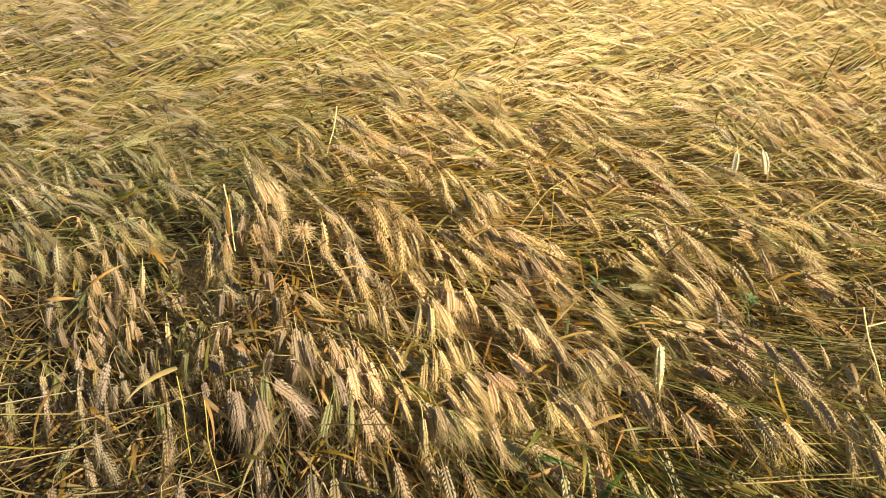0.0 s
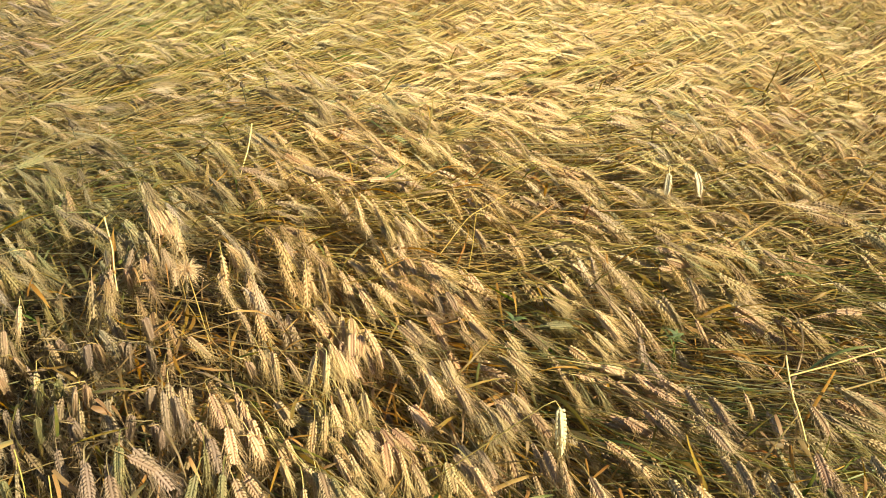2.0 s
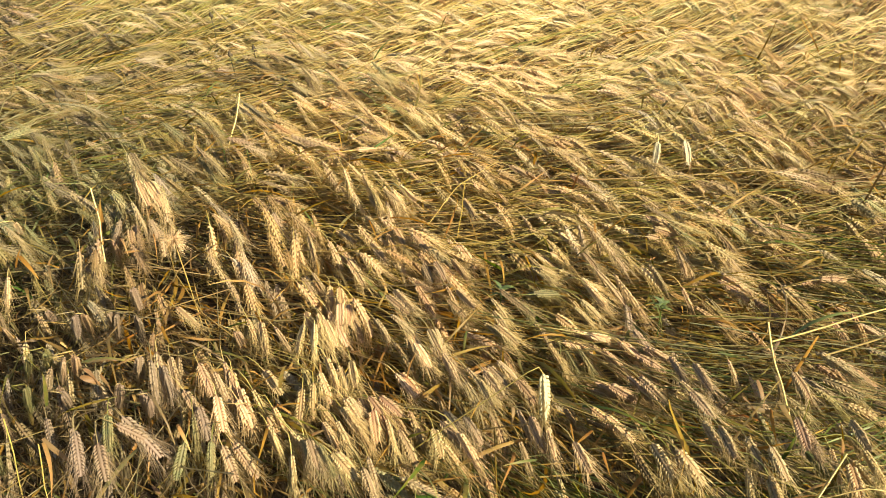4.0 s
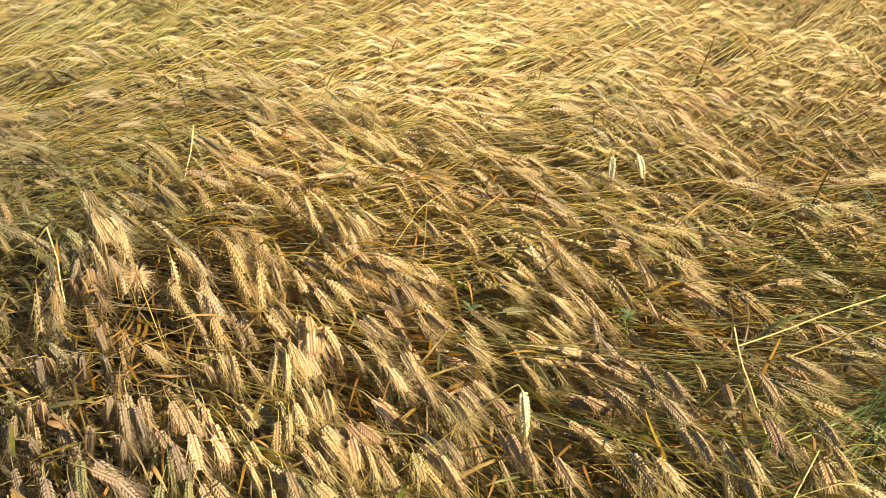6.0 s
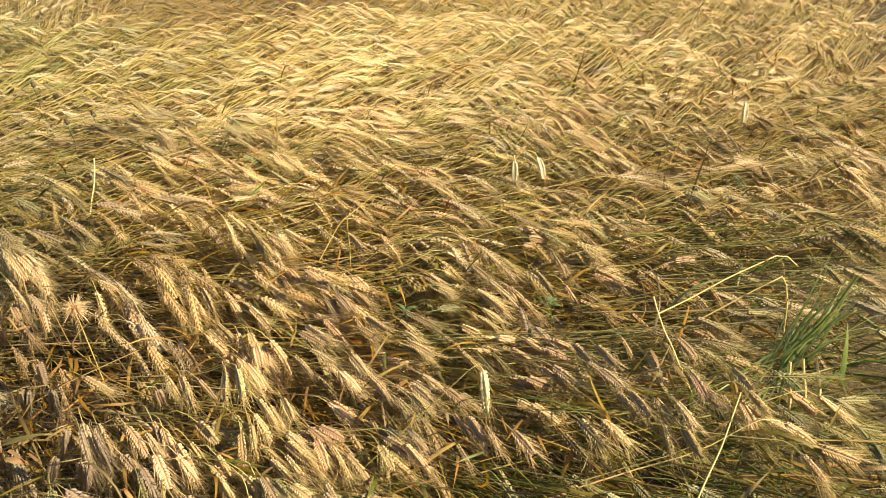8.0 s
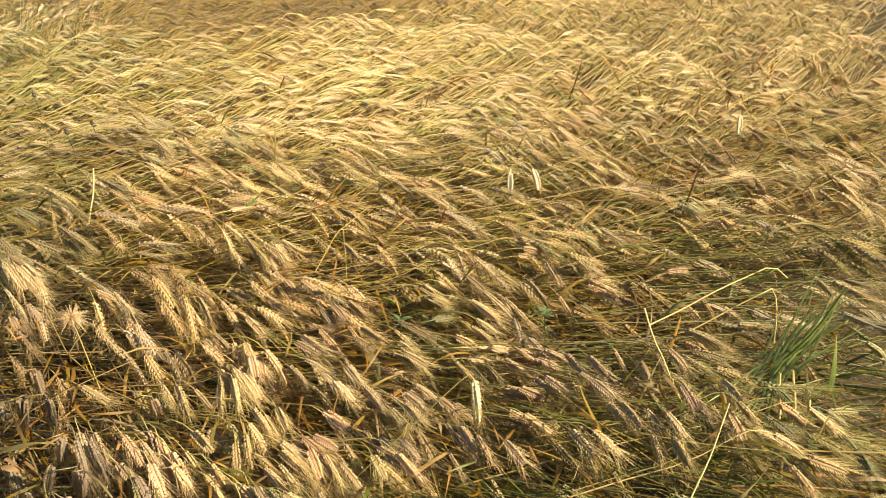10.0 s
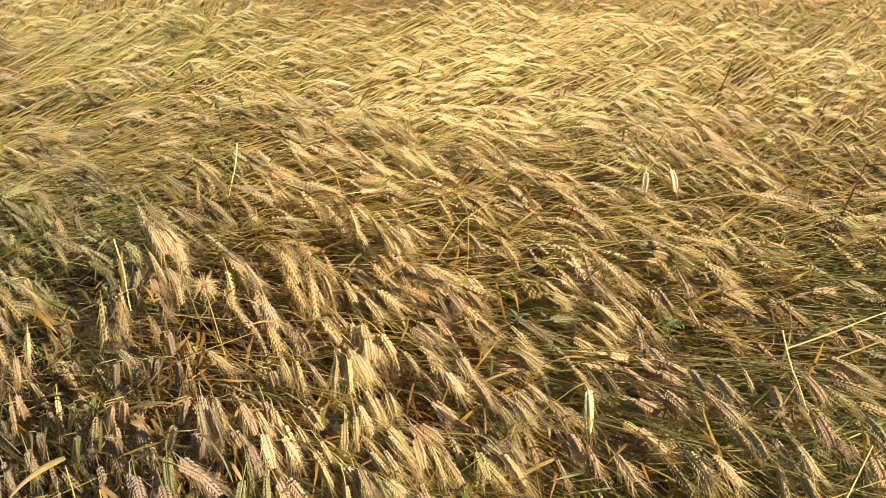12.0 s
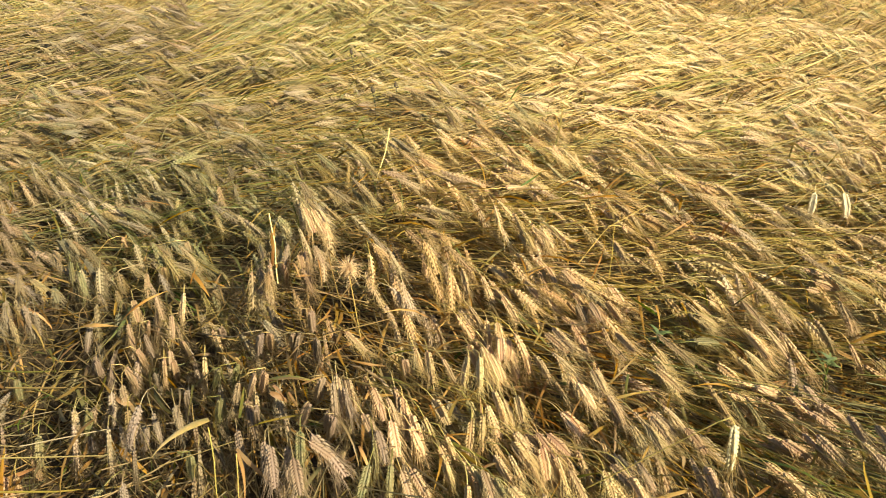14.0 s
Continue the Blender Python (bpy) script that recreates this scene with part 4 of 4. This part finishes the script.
# broad leaves: base, heading, rise (degrees), length and half width (mm), kind
GAP_LEAVES = [
    (0.328, 1.637, -93, -40, 98, 4.4, "orange"), (0.358, 1.593, -75, -40, 46, 4.3, "orange"), (0.607, 1.755, -100, -40, 72, 4.1, "orange"),
    (0.061, 1.763, -62, -40, 52, 3.3, "orange"), (0.739, 1.124, -83, -40, 49, 5.6, "tan"), (0.751, 1.067, -77, -40, 36, 6.2, "tan"),
    (0.73, 1.049, -108, -40, 44, 3.9, "orange"), (0.697, 1.08, -38, -40, 34, 6.1, "tan"), (0.856, 1.213, -83, -40, 66, 4.4, "tan"),
    (0.823, 0.959, -162, -40, 74, 4.9, "yellow"), (0.704, 0.895, 3, 0, 64, 2.3, "yellow"), (0.788, 1.142, -105, -40, 53, 2.6, "tan"),
]
MIDDLE_LEAVES = [
    (0.264, 1.346, -109, -40, 52, 3.8, "lime"), (0.36, 1.291, -91, -40, 42, 3.7, "lime"), (-0.01, 1.08, 22, 0, 37, 3.3, "orange"),
    (0.042, 1.293, 5, 0, 28, 3.7, "orange"), (0.27, 1.171, -95, -40, 24, 2.9, "yellow"), (0.328, 1.138, -85, -40, 33, 4.8, "tan"),
    (0.42, 1.095, -90, -40, 23, 2.4, "orange"), (0.453, 1.077, -146, -40, 39, 3.3, "rust"), (0.345, 0.988, -154, 0, 45, 3.1, "lime"),
    (0.146, 1.232, -72, 55, 90, 2.5, "yellow"), (0.225, 1.227, -91, -40, 78, 2.5, "tan"), (0.454, 1.014, -88, -40, 29, 3.2, "orange"),
    (0.081, 1.23, -29, 0, 45, 4.1, "rust"),
]
HOLLOW_LEAVES = [
    (-0.376, 1.155, -8, 0, 52, 5.5, "lime"), (-0.326, 1.151, 25, 0, 37, 3.4, "tan"), (-0.075, 1.188, -59, 55, 79, 5.5, "yellow"),
    (-0.08, 1.149, 4, 0, 50, 2.9, "orange"), (-0.009, 1.079, 21, 0, 30, 3.3, "yellow"), (-0.408, 1.035, -42, -40, 79, 5.3, "tan"),
    (-0.214, 1.063, -55, -40, 37, 4.2, "yellow"), (-0.294, 1.289, -69, -40, 47, 3.7, "rust"), (-0.373, 1.141, -22, -40, 39, 6.2, "tan"),
    (-0.418, 1.087, -35, 55, 75, 4.5, "lime"), (-0.343, 1.126, -43, -40, 32, 3.4, "tan"), (-0.076, 1.154, -21, -40, 43, 2.9, "orange"),
    (-0.358, 1.051, 28, 0, 58, 2.8, "tan"),
]
SHADED_LEAVES = [
    (-0.665, 1.097, -19, -40, 71, 9.1, "rust"), (-0.892, 1.456, -24, 0, 69, 6.0, "yellow"), (-0.383, 1.156, 1, 0, 62, 5.9, "lime"),
    (-0.375, 1.126, -8, -40, 30, 7.2, "tan"), (-0.67, 1.199, -34, -40, 37, 5.6, "tan"), (-0.71, 1.226, -9, -40, 33, 11.5, "tan"),
    (-0.779, 0.984, -25, 55, 84, 3.8, "orange"), (-0.793, 0.984, 88, 55, 61, 5.4, "orange"), (-0.405, 1.028, -49, -40, 80, 4.7, "yellow"),
    (-0.547, 1.391, -31, -40, 29, 6.0, "yellow"), (-0.732, 1.685, -41, -40, 56, 7.0, "rust"), (-0.724, 1.644, -14, 55, 51, 4.8, "orange"),
    (-0.435, 1.532, -6, 0, 31, 4.3, "yellow"), (-0.524, 1.674, -71, 55, 76, 5.3, "orange"), (-0.821, 1.487, 10, 30, 90, 5.3, "yellow"),
]
LEAF_KINDS = {
    "orange": ((0.6, 1.0, 0.0), "dry orange wheat leaf lying between the ears"), "tan": ((0.5, 0.9, 0.6), "withered tan wheat leaf hanging between the ears"),
    "rust": ((0.35, 1.0, 0.05), "rust-brown dead wheat leaf curled in a gap"), "yellow": ((0.95, 0.80, 0.0), "bright yellow wheat leaf between the ears"),
    "lime": ((0.9, 0.30, 0.05), "yellow-green wheat leaf among ripe ears"),
}
leaf_rng = np.random.default_rng(31)
for x, y, heading, rise, length, half, kind in GAP_LEAVES + MIDDLE_LEAVES + HOLLOW_LEAVES + SHADED_LEAVES:
    base = float(canopy(value(x), value(y))[0]) + 0.035
    look3, label = LEAF_KINDS[kind]
    look3 = tuple(float(np.clip(c + leaf_rng.normal(0, 0.12), 0, 1)) for c in look3)
    loose_leaf((x, y, base - 0.01), heading, rise + 16, -34 + leaf_rng.normal(0, 14), 1.35 * length / 1000, 1.25 * half / 1000, look3, label, leaf_rng.normal(0.2, 1.3))
loose_leaf((-0.43, 1.0, 0.525), 215, 2, -50, 0.10, 0.0135, (0.8, 0.72, 0.0), "broad yellow-green wheat leaf bent downwards", 0.2, "wheat_leaf", M_STEM)
loose_leaf((-0.505, 1.60, 0.47), 60, 80, -10, 0.10, 0.0075, (0.7, 1.0, 0.0), "orange dry leaf standing upright")
loose_leaf((-0.475, 1.60, 0.46), 10, 75, -30, 0.08, 0.006, (0.6, 1.0, 0.0), "orange dry leaf standing upright")
loose_leaf((0.745, 0.885, 0.505), 60, 30, -90, 0.05, 0.0035, (0.9, 0.75, 0.0), "yellow leaf at the top of a straw")
loose_leaf((0.73, 0.87, 0.47), 190, 0, -20, 0.06, 0.004, (1.0, 0.7, 0.0), "yellow leaf at the top of a straw")
loose_leaf((0.99, 0.825, 0.33), -15, 5, -40, 0.09, 0.009, (0.8, 0.95, 0.6), "broad pale withered leaf lying on the ground")
loose_leaf((0.93, 0.86, 0.40), -30, 85, -15, 0.07, 0.006, (0.9, 0.6, 0.1), "yellow-green leaf standing upright")


def frayed_ear(at):
    """Ear burst open into a round tuft of pale bristles."""
    rg = np.random.default_rng(12)
    thing = tagged(new("frayed_ear"), "pale wheat ear frayed into a round tuft of bristles", "wheat ear")
    thing.location = (at[0], at[1], 0)
    lone_tube("stem", [(0.03, 0.05, 0), (0.02, 0.03, at[2] * 0.6), (0, 0, at[2])], (0.0015, 0.0011), (0.5, 0.9, 0.7, 0.1), M_STEM, thing)
    n = 240
    a, e, length = rg.uniform(0, 2 * np.pi, n), rg.normal(0.3, 0.5, n), rg.uniform(0.012, 0.042, n)
    d = np.stack([np.cos(a) * np.cos(e), np.sin(a) * np.cos(e), np.sin(e)], axis=1)
    u = np.linspace(0, 1, 4)
    path = np.array([0, 0, at[2]])[None, None] + (length[:, None] * u)[:, :, None] * d[:, None]
    path[:, :, 2] -= 0.012 * u[None] ** 2
    h = Heap()
    p = {"x": a, "tone": np.clip(rg.normal(0.85, 0.12, n), 0, 1), "ripe": np.full(n, 0.95), "grey": np.full(n, 0.15)}
    h.put(*tubes(path, (0.0008 * (1.1 - u))[None] * np.ones((n, 1)), looks_of(p, 0.4 + 0.6 * u), 3))
    part("bristles", h.mesh("bristles", M_AWN), thing)
    return thing


frayed_ear((-0.30, 1.45, 0.555))


def grass_tuft():
    """Bent sheaf of dark green grass with a broad bright leaf."""
    rg = np.random.default_rng(5)
    thing = tagged(new("grass_tuft"), "dark green grass sheaf leaning out of the wheat", "grass")
    thing.location = (1.0, 1.04, 0.0)
    lone_tube("stalk", [(-0.09, -0.03, 0.34), (0.0, 0.0, 0.44), (0.05, -0.03, 0.55), (0.07, -0.04, 0.61)], (0.003, 0.0025, 0.002), (0.6, 0.1, 0.6, 0.1), M_GRASS, thing)
    for i in range(46):
        back = i % 4 == 0
        blade("blade", (-0.01 + 0.022 * rg.standard_normal(), 0.015 * rg.standard_normal(), 0.42 + 0.015 * rg.standard_normal()), (200 if back else 12) + 10 * rg.standard_normal(),
              (-12 if back else 36) + 8 * rg.standard_normal(), -18 + 16 * rg.standard_normal(), rg.uniform(0.12, 0.28), rg.uniform(0.0014, 0.0034),
              (rg.uniform(0.2, 0.9), rg.uniform(0.1, 0.55), 0.25), M_GRASS, thing, rg.normal(0, 0.7))
    blade("broad_leaf", (0.06, -0.07, 0.40), 70, 86, -12, 0.12, 0.0062, (0.7, 0.35, 0.1), M_GRASS, thing, 0.8)["label"] = "broad bright green leaf"
    blade("broad_leaf", (0.055, -0.065, 0.42), 185, -18, -25, 0.07, 0.006, (0.8, 0.4, 0.1), M_GRASS, thing, 0.5)["label"] = "broad bright green leaf"
    for dx in (-0.03, 0.0, 0.03):
        lone_tube("dry_stalk", [(dx, -0.03, 0.44), (dx * 1.2 + 0.004, -0.05, 0.36), (dx, -0.055, 0.28)], (0.0024, 0.003, 0.0022), (0.9, 0.8, 0.8, 0.1), M_STEM, thing)
    # dried stalks reach the ground below
    lone_tube("stalk", [(-0.09, -0.03, 0.34), (-0.10, -0.02, 0.15), (-0.09, 0.0, 0.0)], (0.003, 0.003, 0.003), (0.4, 0.4, 0.3, 0.2), M_GRASS, thing)
    return thing


grass_tuft()


def green_weed(at, size, seed):
    """Low leafy weed in a gap of the crop."""
    rg = np.random.default_rng(seed)
    thing = tagged(new("green_weed"), "small blue-green leafy weed in a gap of the wheat", "weed")
    thing.location = (at[0], at[1], 0)
    lone_tube("stalk", [(0, 0, 0), (0.005, 0, at[2] * 0.6), (0, 0.004, at[2])], (0.002, 0.0014), (0.4, 0.0, 0.4, 0.1), M_GRASS, thing)
    for i in range(9):
        blade("leaf", (0, 0.004, at[2] - 0.008 * (i % 3)), 40 * i + 15 * rg.standard_normal(), 30 + 12 * rg.standard_normal(), -60, size * rg.uniform(0.7, 1.1), size * 0.16,
              (rg.uniform(0.5, 1), 0.05, 0.35), M_GRASS, thing, 0.2, 6)
    return thing


green_weed((0.678, 1.43, 0.40), 0.035, 3)
green_weed((0.35, 1.50, 0.40), 0.03, 4)


def seed_weed(at, height, seed):
    """Thin weed stalk with a dark seed head above the crop."""
    thing = tagged(new("seed_weed"), "thin weed stalk with a dark seed head above the wheat", "weed", "seed weeds")
    thing.location = (at[0], at[1], 0)
    lone_tube("stalk", [(0, 0, 0), (0.01, 0, at[2]), (0.0, 0.0, at[2] + height)], (0.0022, 0.0016), (0.5, 0.1, 0.2, 0.2), M_WEED, thing)
    lone_tube("seed_head", [(0, 0, at[2] + height), (0.001, 0, at[2] + height + 0.008), (0.0, 0, at[2] + height + 0.02), (0, 0, at[2] + height + 0.028)],
              (0.002, 0.009, 0.007, 0.001), (0.5, 0.8, 0.4, 0.2), M_WEED, thing, 8, 7)
    return thing


seed_weed((-0.483, 2.93, 0.46), 0.055, 1)
seed_weed((-0.394, 2.93, 0.46), 0.075, 2)
seed_weed((-0.664, 3.47, 0.47), 0.07, 3)
seed_weed((-0.98, 2.60, 0.40), 0.07, 4)
